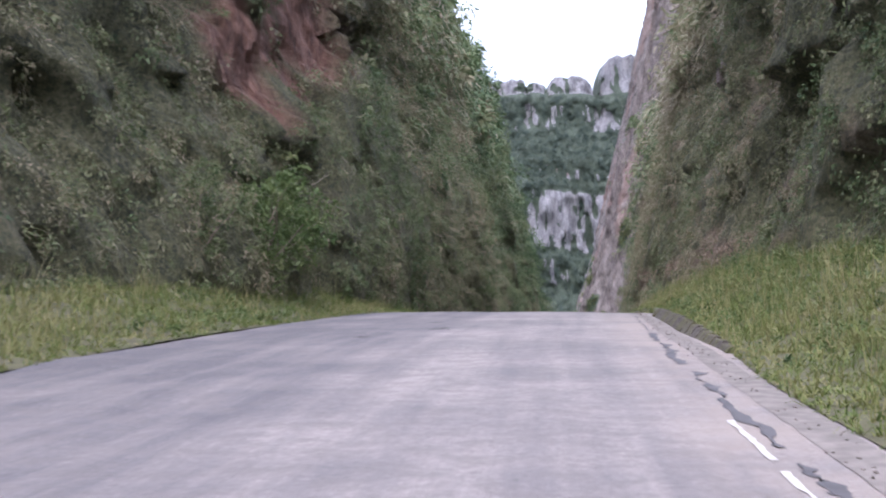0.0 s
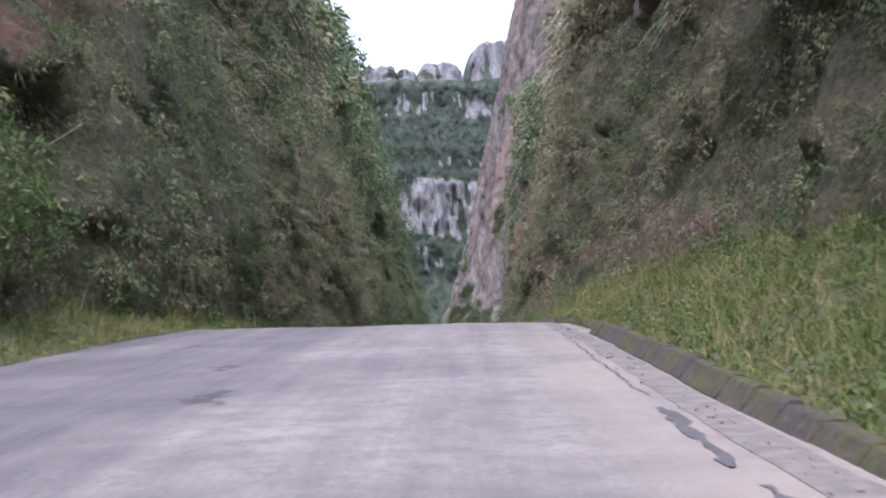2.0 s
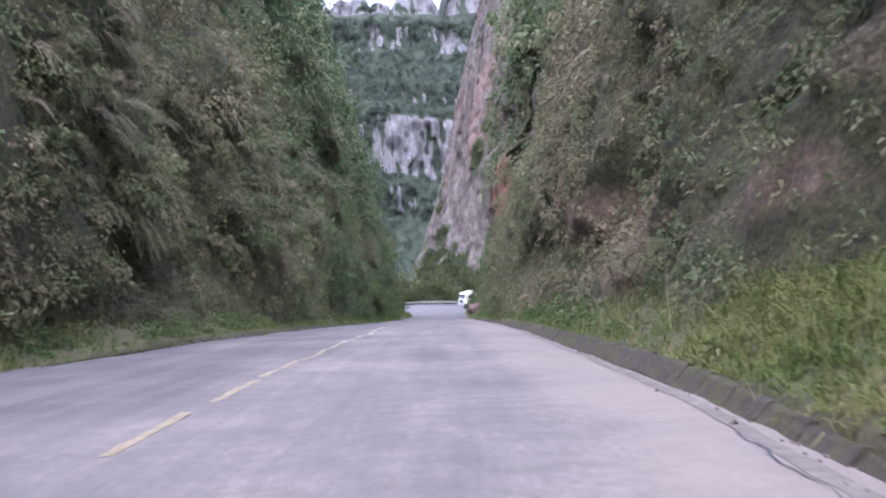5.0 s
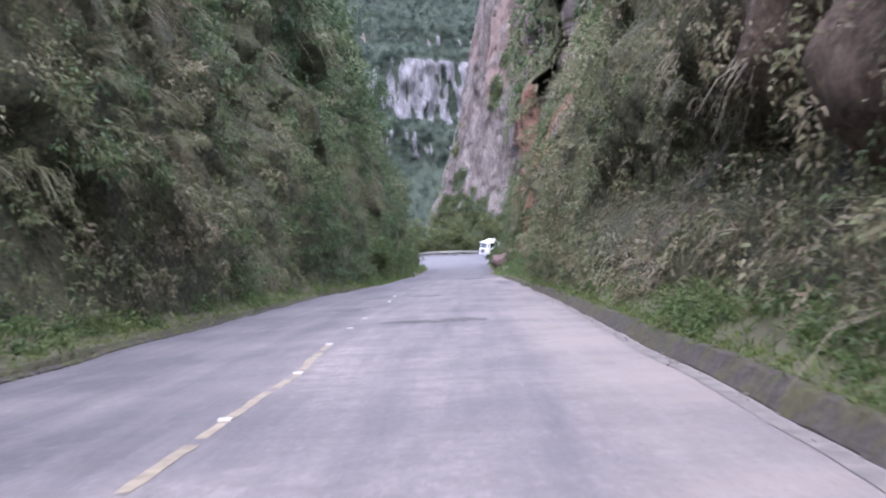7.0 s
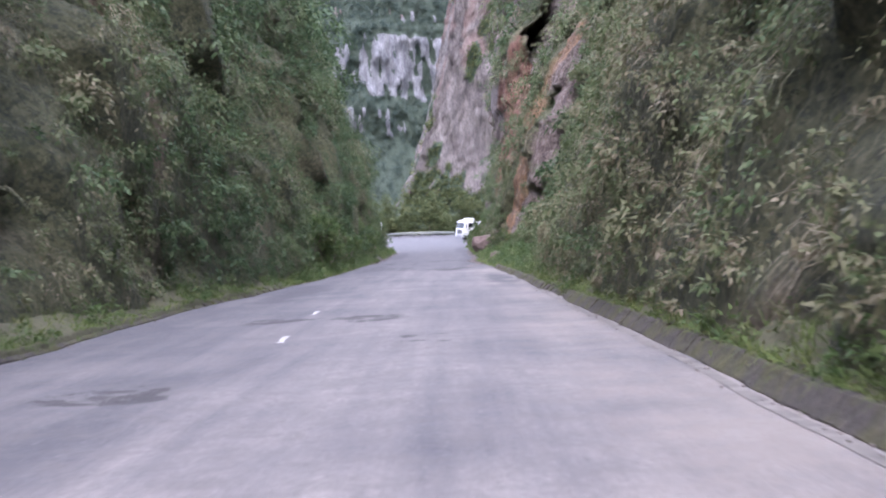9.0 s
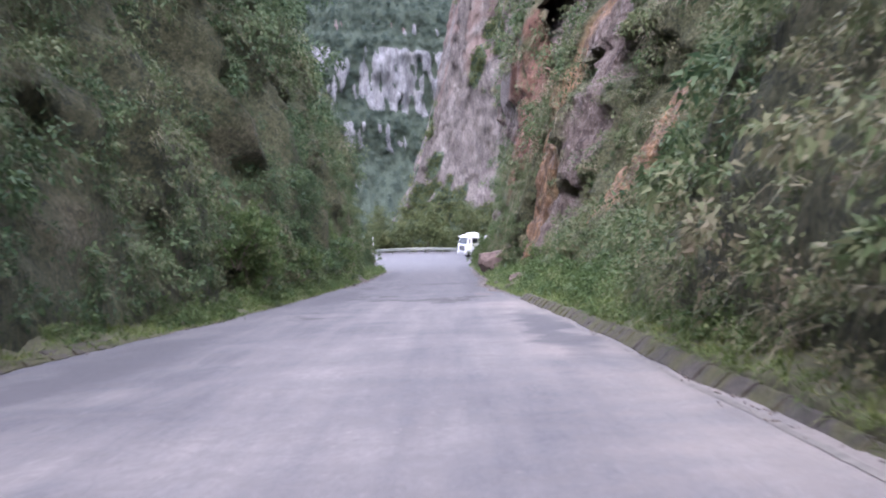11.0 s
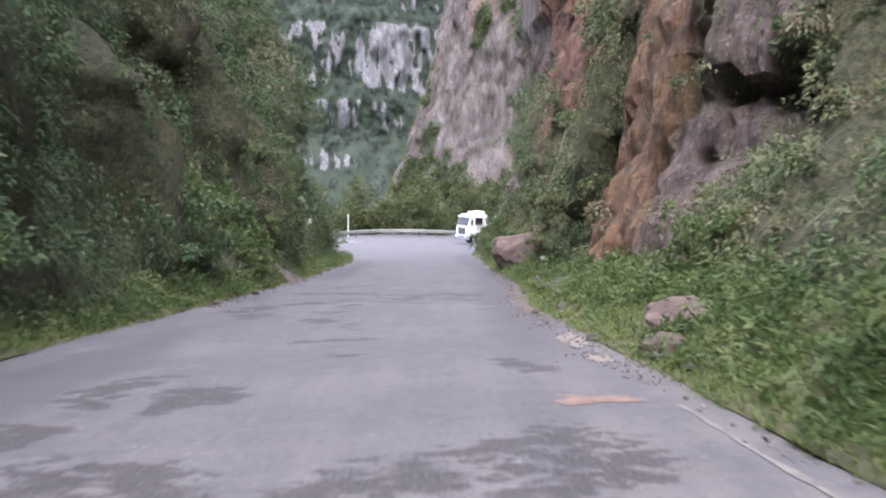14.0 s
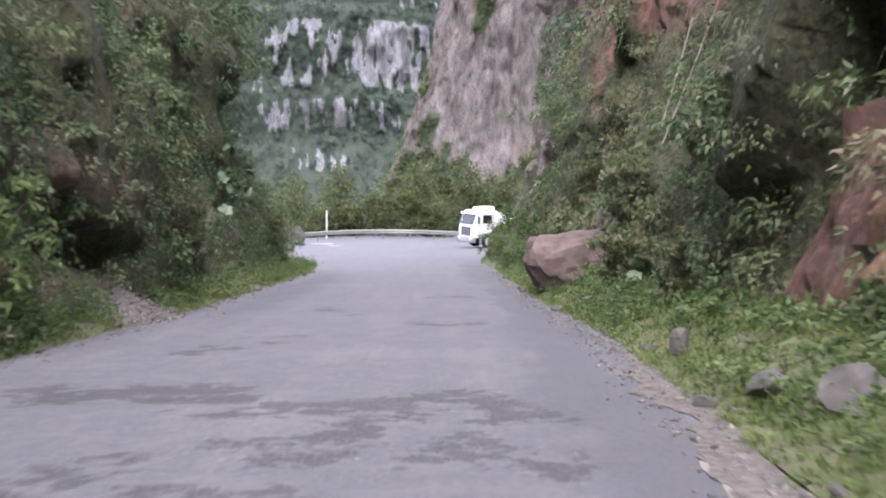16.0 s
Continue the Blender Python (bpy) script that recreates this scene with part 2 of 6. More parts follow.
    h = calc(nt, "ADD", calc(nt, "MULTIPLY", fine.outputs[0], 0.6), stain.outputs[0])
    bump(nt, h, 1.0, 0.45, b)
    return m


M_WALL = wall_material("overgrown_cutting")


def cliff_material(name, far=False):
    m, nt, nodes, links, b = node_mat(name)
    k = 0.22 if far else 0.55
    p = place(nt)
    streak = tex(nt, k, 8, 0.7, place(nt, (1.0, 0.5, 0.2)))
    drip = tex(nt, k * 3.6, 8, 0.72, place(nt, (1.0, 0.5, 0.34)))
    fine = tex(nt, k * 5, 9, 0.78, p)
    patch = tex(nt, k * 1.6, 8, 0.7, place(nt, (1.0, 1.0, 0.6)))
    mix = calc(nt, "ADD", calc(nt, "MULTIPLY", streak.outputs[0], 0.35), calc(nt, "ADD", calc(nt, "MULTIPLY", drip.outputs[0], 0.3), calc(nt, "MULTIPLY", fine.outputs[0], 0.35)))
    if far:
        # paler, bluer greys than the near rock: distance haze put into the colour
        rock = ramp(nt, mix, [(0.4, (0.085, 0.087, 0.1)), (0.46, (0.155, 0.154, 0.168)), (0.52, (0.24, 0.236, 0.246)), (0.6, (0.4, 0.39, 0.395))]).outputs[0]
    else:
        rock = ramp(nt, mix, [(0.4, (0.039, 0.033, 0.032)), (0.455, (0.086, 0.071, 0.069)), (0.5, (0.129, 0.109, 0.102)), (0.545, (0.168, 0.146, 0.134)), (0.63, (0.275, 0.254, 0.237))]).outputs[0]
    green = ramp(nt, fine.outputs[0], [(0.3, (0.034, 0.052, 0.037)), (0.55, (0.057, 0.08, 0.052)), (0.8, (0.088, 0.108, 0.067))]).outputs[0]
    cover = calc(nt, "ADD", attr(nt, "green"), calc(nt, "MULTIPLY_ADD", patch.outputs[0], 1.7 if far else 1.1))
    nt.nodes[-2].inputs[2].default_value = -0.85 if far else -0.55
    c = mixc(nt, attr(nt, "rust"), rock, (0.202, 0.109, 0.084))
    c = mixc(nt, ramp(nt, cover, [(0.42, (0, 0, 0)), (0.6, (1, 1, 1))]).outputs[0], c, green)
    links.new(c, b.inputs["Base Color"])
    b.inputs["Roughness"].default_value = 0.9
    bump(nt, calc(nt, "ADD", fine.outputs[0], calc(nt, "ADD", streak.outputs[0], drip.outputs[0])), 1.0, 3.0 if far else 0.5, b)
    return m


M_PINNACLE = cliff_material("grey_streaked_rock")
M_HAZY_MOUNTAIN = cliff_material("far_cliff", far=True)


def road_material():
    m, nt, nodes, links, b = node_mat("dusty_asphalt")
    uv = nodes.new("ShaderNodeUVMap")
    sep = nodes.new("ShaderNodeSeparateXYZ")
    links.new(uv.outputs[0], sep.inputs[0])
    s, y = sep.outputs[0], sep.outputs[1]
    stretch = nodes.new("ShaderNodeMapping")
    stretch.inputs["Scale"].default_value = (1.0, 0.05, 1)
    links.new(uv.outputs[0], stretch.inputs[0])
    lanes = tex(nt, 1.9, 7, 0.62, stretch.outputs[0])
    blot = tex(nt, 0.28, 6, 0.62, uv.outputs[0])
    grit = tex(nt, 14.0, 8, 0.75, uv.outputs[0])
    stones = tex(nt, 30.0, 2, 0.5, uv.outputs[0])
    # dust lies towards the shoulder and thins out on the far lane and further down
    side = ramp(nt, calc(nt, "MULTIPLY_ADD", s, 0.1), [(0.0, (0.12,) * 3), (0.42, (0.3,) * 3), (0.55, (0.75,) * 3), (0.75, (0.65,) * 3), (1.0, (1.0,) * 3)])
    nt.nodes[-2].inputs[2].default_value = 0.72
    down = ramp(nt, calc(nt, "MULTIPLY", y, 0.005), [(0.0, (1.0,) * 3), (0.42, (0.8,) * 3), (0.56, (0.5,) * 3), (0.7, (0.55,) * 3), (0.745, (0.1,) * 3), (1.0, (0.0,) * 3)])
    dust = calc(nt, "MULTIPLY", side.outputs[0], down.outputs[0])
    wobble = calc(nt, "ADD", calc(nt, "MULTIPLY", lanes.outputs[0], 1.7), calc(nt, "MULTIPLY", blot.outputs[0], 2.0))
    dust = calc(nt, "ADD", dust, calc(nt, "MULTIPLY", calc(nt, "SUBTRACT", wobble, 1.9), calc(nt, "ADD", calc(nt, "MULTIPLY", down.outputs[0], 0.6), 0.4)), True)
    tar = ramp(nt, grit.outputs[0], [(0.3, (0.071, 0.071, 0.078)), (0.55, (0.103, 0.101, 0.111)), (0.8, (0.148, 0.144, 0.151))]).outputs[0]
    powder = ramp(nt, grit.outputs[0], [(0.25, (0.185, 0.166, 0.16)), (0.5, (0.262, 0.239, 0.23)), (0.75, (0.342, 0.314, 0.3))]).outputs[0]
    c = mixc(nt, dust, tar, powder)
    mottle = tex(nt, 2.2, 8, 0.75, uv.outputs[0])
    c = mixc(nt, ramp(nt, mottle.outputs[0], [(0.46, (0, 0, 0)), (0.6, (0.6,) * 3)]).outputs[0], c, (0.135, 0.124, 0.123))
    crust = tex(nt, 7.0, 9, 0.8, uv.outputs[0])
    c = mixc(nt, ramp(nt, crust.outputs[0], [(0.34, (0.6,) * 3), (0.44, (0, 0, 0))]).outputs[0], c, (0.1, 0.092, 0.092))
    c = mixc(nt, ramp(nt, crust.outputs[0], [(0.58, (0, 0, 0)), (0.68, (0.4,) * 3)]).outputs[0], c, (0.36, 0.33, 0.315))
    shoulder = calc(nt, "MULTIPLY", ramp(nt, calc(nt, "MULTIPLY", s, 0.4), [(0.3, (0, 0, 0)), (0.6, (0.8,) * 3)]).outputs[0], ramp(nt, calc(nt, "ADD", blot.outputs[0], calc(nt, "MULTIPLY", mottle.outputs[0], 0.5)), [(0.62, (0, 0, 0)), (0.85, (1, 1, 1))]).outputs[0])
    c = mixc(nt, calc(nt, "MULTIPLY", shoulder, down.outputs[0]), c, (0.269, 0.231, 0.208))
    c = mixc(nt, ramp(nt, stones.outputs[0], [(0.62, (0, 0, 0)), (0.72, (0.65,) * 3)]).outputs[0], c, (0.123, 0.108, 0.1))
    ragged = tex(nt, 3.6, 9, 0.72, uv.outputs[0])
    dark_tar = ramp(nt, grit.outputs[0], [(0.3, (0.058, 0.056, 0.063)), (0.6, (0.089, 0.086, 0.094)), (0.8, (0.131, 0.127, 0.131))]).outputs[0]
    m_new = calc(nt, "ADD", attr(nt, "newer"), calc(nt, "MULTIPLY_ADD", mottle.outputs[0], 1.0))
    nt.nodes[-2].inputs[2].default_value = -0.5
    c = mixc(nt, ramp(nt, m_new, [(0.3, (0, 0, 0)), (0.75, (0.8,) * 3)]).outputs[0], c, dark_tar)
    m_hole = calc(nt, "ADD", calc(nt, "MULTIPLY", attr(nt, "broken"), 1.0), calc(nt, "MULTIPLY_ADD", ragged.outputs[0], 3.8))
    nt.nodes[-2].inputs[2].default_value = -1.95
    crumb = ramp(nt, stones.outputs[0], [(0.35, (0.03, 0.028, 0.031)), (0.55, (0.048, 0.045, 0.048)), (0.7, (0.12, 0.11, 0.105))]).outputs[0]
    near = ramp(nt, attr(nt, "broken"), [(0.05, (0, 0, 0)), (0.4, (1, 1, 1))]).outputs[0]
    c = mixc(nt, calc(nt, "MULTIPLY", near, ramp(nt, m_hole, [(0.54, (0, 0, 0)), (0.68, (0.8,) * 3)]).outputs[0]), c, crumb)
    links.new(c, b.inputs["Base Color"])
    b.inputs["Roughness"].default_value = 0.8
    b.inputs["Specular IOR Level"].default_value = 0.3
    bump(nt, calc(nt, "ADD", grit.outputs[0], stones.outputs[0]), 0.5, 0.02, b)
    return m


M_ROAD = road_material()
M_PATCH = plain("dark_asphalt_patch", (0.066, 0.065, 0.072), 0.75, 0, 0.35, 9.0)
M_NEWTAR = plain("newer_asphalt", (0.082, 0.08, 0.087), 0.75, 0, 0.25, 3.0)
M_SCREE = plain("brown_scree", (0.098, 0.083, 0.075), 0.95, 0, 0.65, 9.0)
M_CLAY = plain("orange_clay", (0.19, 0.128, 0.102), 0.9, 0, 0.35, 7.0)
M_SAND = plain("pale_grit", (0.203, 0.176, 0.156), 0.9, 0, 0.25, 6.0)
M_YELLOW = plain("worn_yellow_paint", (0.255, 0.215, 0.155), 0.7, 0, 0.35, 5.0)
M_WHITE = plain("worn_white_paint", (0.437, 0.421, 0.406), 0.7, 0, 0.25, 5.0)
def mossy(name):
    m, nt, nodes, links, b = node_mat(name)
    p = nodes.new("ShaderNodeNewGeometry").outputs["Position"]
    a, c = tex(nt, 1.1, 7, 0.65, p), tex(nt, 9.0, 7, 0.7, p)
    base = ramp(nt, c.outputs[0], [(0.3, (0.034, 0.029, 0.026)), (0.55, (0.07, 0.06, 0.053)), (0.75, (0.125, 0.108, 0.095))]).outputs[0]
    moss = ramp(nt, c.outputs[0], [(0.3, (0.04, 0.044, 0.016)), (0.7, (0.105, 0.098, 0.036))]).outputs[0]
    links.new(mixc(nt, ramp(nt, a.outputs[0], [(0.44, (0, 0, 0)), (0.58, (0.8,) * 3)]).outputs[0], base, moss), b.inputs["Base Color"])
    b.inputs["Roughness"].default_value = 0.95
    bump(nt, c.outputs[0], 0.8, 0.05, b)
    return m


M_KERB = mossy("mossy_concrete")
M_GUTTER = plain("gutter_concrete", (0.166, 0.15, 0.139), 0.9, 0, 0.35, 4.0)
M_SOIL = plain("verge_soil", (0.08, 0.078, 0.042), 0.95, 0, 0.5, 16.0)
M_BARK = plain("bark", (0.17, 0.14, 0.11), 0.9, 0, 0.4, 6.0)
M_BOULDER = plain("reddish_boulder_rock", (0.113, 0.081, 0.074), 0.9, 0, 0.5, 1.6)
M_STONE = plain("pale_stone", (0.078, 0.071, 0.066), 0.9, 0, 0.45, 5.0)
M_RAIL = plain("galvanised_steel", (0.2, 0.21, 0.185), 0.5, 0.3, 0.1, 3.0)
M_POSTW = plain("white_post_paint", (0.585, 0.585, 0.562), 0.6, 0, 0.1, 3.0)

# ---- road ----
# newer asphalt and broken places: y, s, half length, half width
NEW_TAR = [(168, 1.45, 18, 0.75), (190, 1.9, 18, 0.7), (215, 1.5, 16, 0.8), (151, -4.2, 10, 0.8), (200, -4.6, 16, 0.8), (127, 1.9, 9, 0.55), (120, -4.6, 9, 0.7)]
BROKEN = [(85.4, -0.6, 0.9, 1.4), (165, -4.3, 2.0, 0.8), (167.5, -3.2, 1.4, 0.9), (163, -3.6, 1.2, 0.6), (161, -2.2, 0.8, 0.5), (166, -2.0, 0.7, 0.5), (23.5, -3.5, 0.6, 0.4), (27, -2.6, 0.9, 0.3), (105.6, -3.6, 0.6, 1.0), (105.2, -1.6, 0.7, 1.0), (99.7, -0.6, 0.3, 0.2), (94.2, -3.3, 0.5, 0.8), (144.2, -0.4, 2.6, 1.5), (145.4, -2.3, 1.5, 0.9), (146.2, 0.6, 1.4, 0.9), (141.2, -0.1, 1.2, 0.8), (147.6, -3.4, 1.6, 0.5), (149.6, -2.2, 1.0, 0.35),
          (133.2, -3.2, 1.0, 0.5), (136.6, -3.6, 1.1, 0.4), (153.6, -1.3, 0.45, 0.45), (156.0, -1.6, 0.5, 0.45), (158.6, -1.5, 0.5, 0.25), (160, -1.65, 0.4, 0.2), (163.4, -2.4, 0.6, 0.3), (173.4, -3.3, 1.1, 1.5), (172.6, -2.1, 0.9, 0.9), (172.2, -0.3, 0.8, 1.5),
          (170.6, -0.9, 1.0, 0.7), (169.8, 0.35, 0.9, 0.7), (169.2, -2.2, 1.3, 0.6), (171.4, 0.9, 0.6, 0.5), (168.4, -1.0, 0.8, 0.7), (184, -0.4, 0.6, 0.6), (184.1, 0.6, 0.5, 0.5), (178.4, -3.4, 0.9, 0.4), (180, -2.6, 0.8, 0.3), (187, -1.9, 0.6, 0.35), (190, -2.6, 0.8, 0.4), (195, 0.2, 0.7, 0.6), (152.4, 1.1, 1.0, 0.4), (150.6, -3.2, 1.5, 0.4), (31, -3.4, 1.3, 0.25), (36, -4.6, 1.0, 0.3)]
ry = np.concatenate([np.arange(-75, 16, 0.5), np.arange(16, 40, 0.25), np.arange(40, 78, 0.5), np.arange(78, 200, 0.18), np.arange(200, 250, 0.5), np.arange(250, 277, 1.0)])
COLS = 49
rs = np.array([np.linspace(-edge_left(y) - 0.15, edge_right(y) + np.interp(y, [38, 46], [0.8, 0.35]), COLS) for y in ry])
ryy = np.repeat(ry[:, None], COLS, 1)


def spread_of(places, warp=0.0, fade=(0.45, 1.35)):
    out = np.zeros_like(rs)
    sw, yw = rs + warp * fbm(rs * 0.9, ryy * 0.7, seed=15), ryy + warp * 1.4 * fbm(rs * 0.8, ryy * 0.8, seed=16)
    for cy, cs, ly, ls in places:
        r = np.sqrt(((yw - cy) / ly) ** 2 + ((sw - cs) / ls) ** 2)
        out = np.maximum(out, 1 - smooth(r, *fade))
    return out


new_tar, broken = spread_of(NEW_TAR, 0.3, (0.1, 1.6)), spread_of(BROKEN, 0.42) * (0.62 + 0.38 * smooth(fbm(rs * 1.9, ryy * 2.1, seed=17), -0.5, -0.05))
hole = smooth(broken + 0.4 * fbm(rs * 2.2, ryy * 1.6, seed=8), 0.45, 0.75)
rz = road_z(ryy) + 0.025 * fbm(rs * 0.6, ryy * 0.35, seed=3) - 0.004 * np.maximum(0, np.abs(rs + 2) - 2) - 0.008 * hole
road = sheet("road", np.stack([road_x(ryy) + rs, ryy, rz], -1).reshape(-1, 3), grid_faces(len(ry), COLS), M_ROAD, attrs={"newer": new_tar.ravel(), "broken": broken.ravel()}, uv=np.stack([rs, ryy], -1).reshape(-1, 2))
tagged(road, "worn grey asphalt mountain road dusted with pale grit", "road", kind="structure")


def on_road(y, s, up=0.0):
    return np.stack([road_x(y) + s, y + 0 * s, road_z(y) + 0.025 * fbm(np.asarray(s) * 0.6, np.asarray(y) * 0.35, seed=3) - 0.004 * np.maximum(0, np.abs(np.asarray(s) + 2) - 2) + up], -1)


# ---- the two walls of the cutting ----
LEVELS = [0, 4, 10, 25, 62]
RIGHT = {-60: (7.6, 8.6, 9.6, 12, 20), 20: (6.6, 7.4, 8.0, 10, 17), 30: (5.5, 6.5, 6.9, 9, 15), 44: (4.4, 5.7, 6.1, 8, 14), 62: (3.3, 4.5, 6.2, 9.0, 18),
         90: (2.95, 3.7, 5.4, 10.2, 22), 110: (3.1, 4.1, 6.0, 12, 24), 120: (3.3, 4.7, 7.8, 13.4, 24), 130: (3.5, 5.6, 9.6, 15.4, 26), 138: (3.8, 6.5, 11.2, 17.2, 28), 146: (3.6, 6.5, 10.8, 17.5, 29), 150: (3.6, 6.6, 10.9, 17.5, 29), 155: (3.6, 7.4, 12.0, 17.5, 28),
         161: (3.9, 6.4, 9.2, 14.5, 24), 165: (4.1, 5.1, 7.0, 14.0, 24), 172: (4.2, 4.9, 6.8, 13.8, 23), 179: (4.2, 5.1, 7.2, 13.8, 23), 188: (4.4, 5.5, 7.6, 13.0, 21), 197: (4.3, 5.3, 7.2, 11.6, 18), 206: (4.1, 5.0, 6.4, 8.4, 14), 221: (3.7, 4.7, 6.0, 7.2, 13), 236: (3.4, 4.5, 5.8, 7.0, 13)}
LEFT = {-60: (10.2, 11.8, 13.5, 17, 27), 20: (9.4, 10.6, 12.4, 15.5, 25), 45: (7.9, 8.8, 10.4, 14, 23), 64: (6.9, 7.8, 9.6, 13, 21), 80: (6.2, 7.1, 8.5, 12.4, 21),
        97: (6.35, 6.95, 8.3, 12.4, 21), 110: (6.6, 7.1, 8.3, 12.6, 22), 135: (6.0, 6.9, 8.3, 13, 23), 157: (6.0, 6.95, 8.3, 13.2, 24), 175: (6.2, 7.2, 8.6, 13.8, 25),
        205: (6.7, 7.9, 9.3, 15.5, 29), 217: (7.0, 8.4, 9.9, 16.8, 31)}
# hollows and bulges: y, height, half length, half height, depth (into the rock: plus)
RIGHT_SHAPES = [(193, 25.5, 6.0, 8, 2.0), (155, 6, 3.5, 4, 1.5), (148, 6, 2.2, 5, -0.5), (84.5, 3.0, 9, 1.35, 0.95), (120.5, 2.4, 1.5, 0.8, 0.6), (125.6, 1.9, 1.3, 0.6, 0.6), (163.4, 3.9, 3.6, 1.0, 1.6), (163.5, 10.9, 4.0, 1.3, 2.4),
                (163.2, 7.3, 4.0, 2.3, -0.8), (177.2, 3.4, 0.9, 1.8, 1.0), (175.2, 6, 0.8, 8, 1.0), (190, 9, 5, 9, 1.2), (203, 10, 5, 8, -0.6), (66, 3.2, 4, 1.4, 0.3)]
LEFT_SHAPES = [(48, 2.6, 10, 3, -0.6), (140, 9, 4.5, 11, 3.0), (143, 6, 5, 8, -0.8), (70, 2.2, 5, 1.3, 1.3), (70, 5.5, 6, 2.0, -0.5), (118, 6, 8, 6, -0.6), (101, 3.5, 4, 2.5, 0.5), (112, 1.6, 4, 1.4, 0.8), (152, 8, 3, 7, 1.6), (163, 3, 5, 2.5, 1.2), (186, 1.5, 4, 0.5, 0.9), (185, 3.0, 5, 0.9, -0.4), (180, 10, 6, 6, -0.8)]
# bare patches: kind, y, height, half length, half height
RIGHT_BARE = [("rock", 58, 12.5, 2, 1.2), ("earth", 62, 2.0, 4, 0.9), ("earth", 68, 2.9, 5, 1.0), ("earth", 74, 4.0, 4, 0.9), ("earth", 46, 2.2, 9, 0.6), ("red", 175.4, 1.6, 2.0, 1.7), ("earth", 145.8, 0.8, 1.2, 0.6), ("earth", 190.6, 6.6, 1.6, 1.6),
              ("rock", 164, 7.2, 3.2, 2.9), ("rock", 164.5, 2.6, 3.0, 2.4), ("orange", 170.3, 5.5, 3.8, 9.5), ("orange", 170.5, 1.4, 2.4, 2.0), ("orange", 169.5, 15, 2.6, 4.5), ("rock", 166, 13.5, 3.5, 3.5),
              ("orange", 150.6, 3.0, 2.0, 1.2), ("orange", 149.8, 4.4, 2.6, 1.5), ("orange", 149, 6.0, 3.0, 1.8), ("orange", 148, 8.0, 3.2, 2.0), ("orange", 147, 10.2, 3.4, 2.3), ("orange", 145.5, 12.6, 3.6, 2.6),
              ("red", 188, 12, 5, 5), ("rock", 182, 22, 9, 10), ("red", 203, 13, 7, 7), ("red", 212, 14, 6, 8), ("red", 204, 16, 9, 5), ("rock", 226, 24, 15, 22), ("rock", 192, 26, 9, 10),
              ("rock", 228, 11, 8, 9)]
LEFT_BARE = [("red", 41.0, 8.8, 4.6, 2.0), ("red", 44.5, 10.8, 4.5, 2.4), ("red", 45, 13.4, 5, 3.0), ("rock", 51, 11.6, 1.6, 1.1), ("rock", 55.5, 12.4, 4, 0.9), ("rock", 67.5, 6.4, 2.0, 0.8), ("earth", 113, 5, 0.6, 2.5), ("earth", 180, 0.8, 5, 0.6), ("earth", 185, 2.8, 4.5, 0.4), ("earth", 170, 9, 1.5, 2), ("earth", 196, 9, 1.5, 2)]


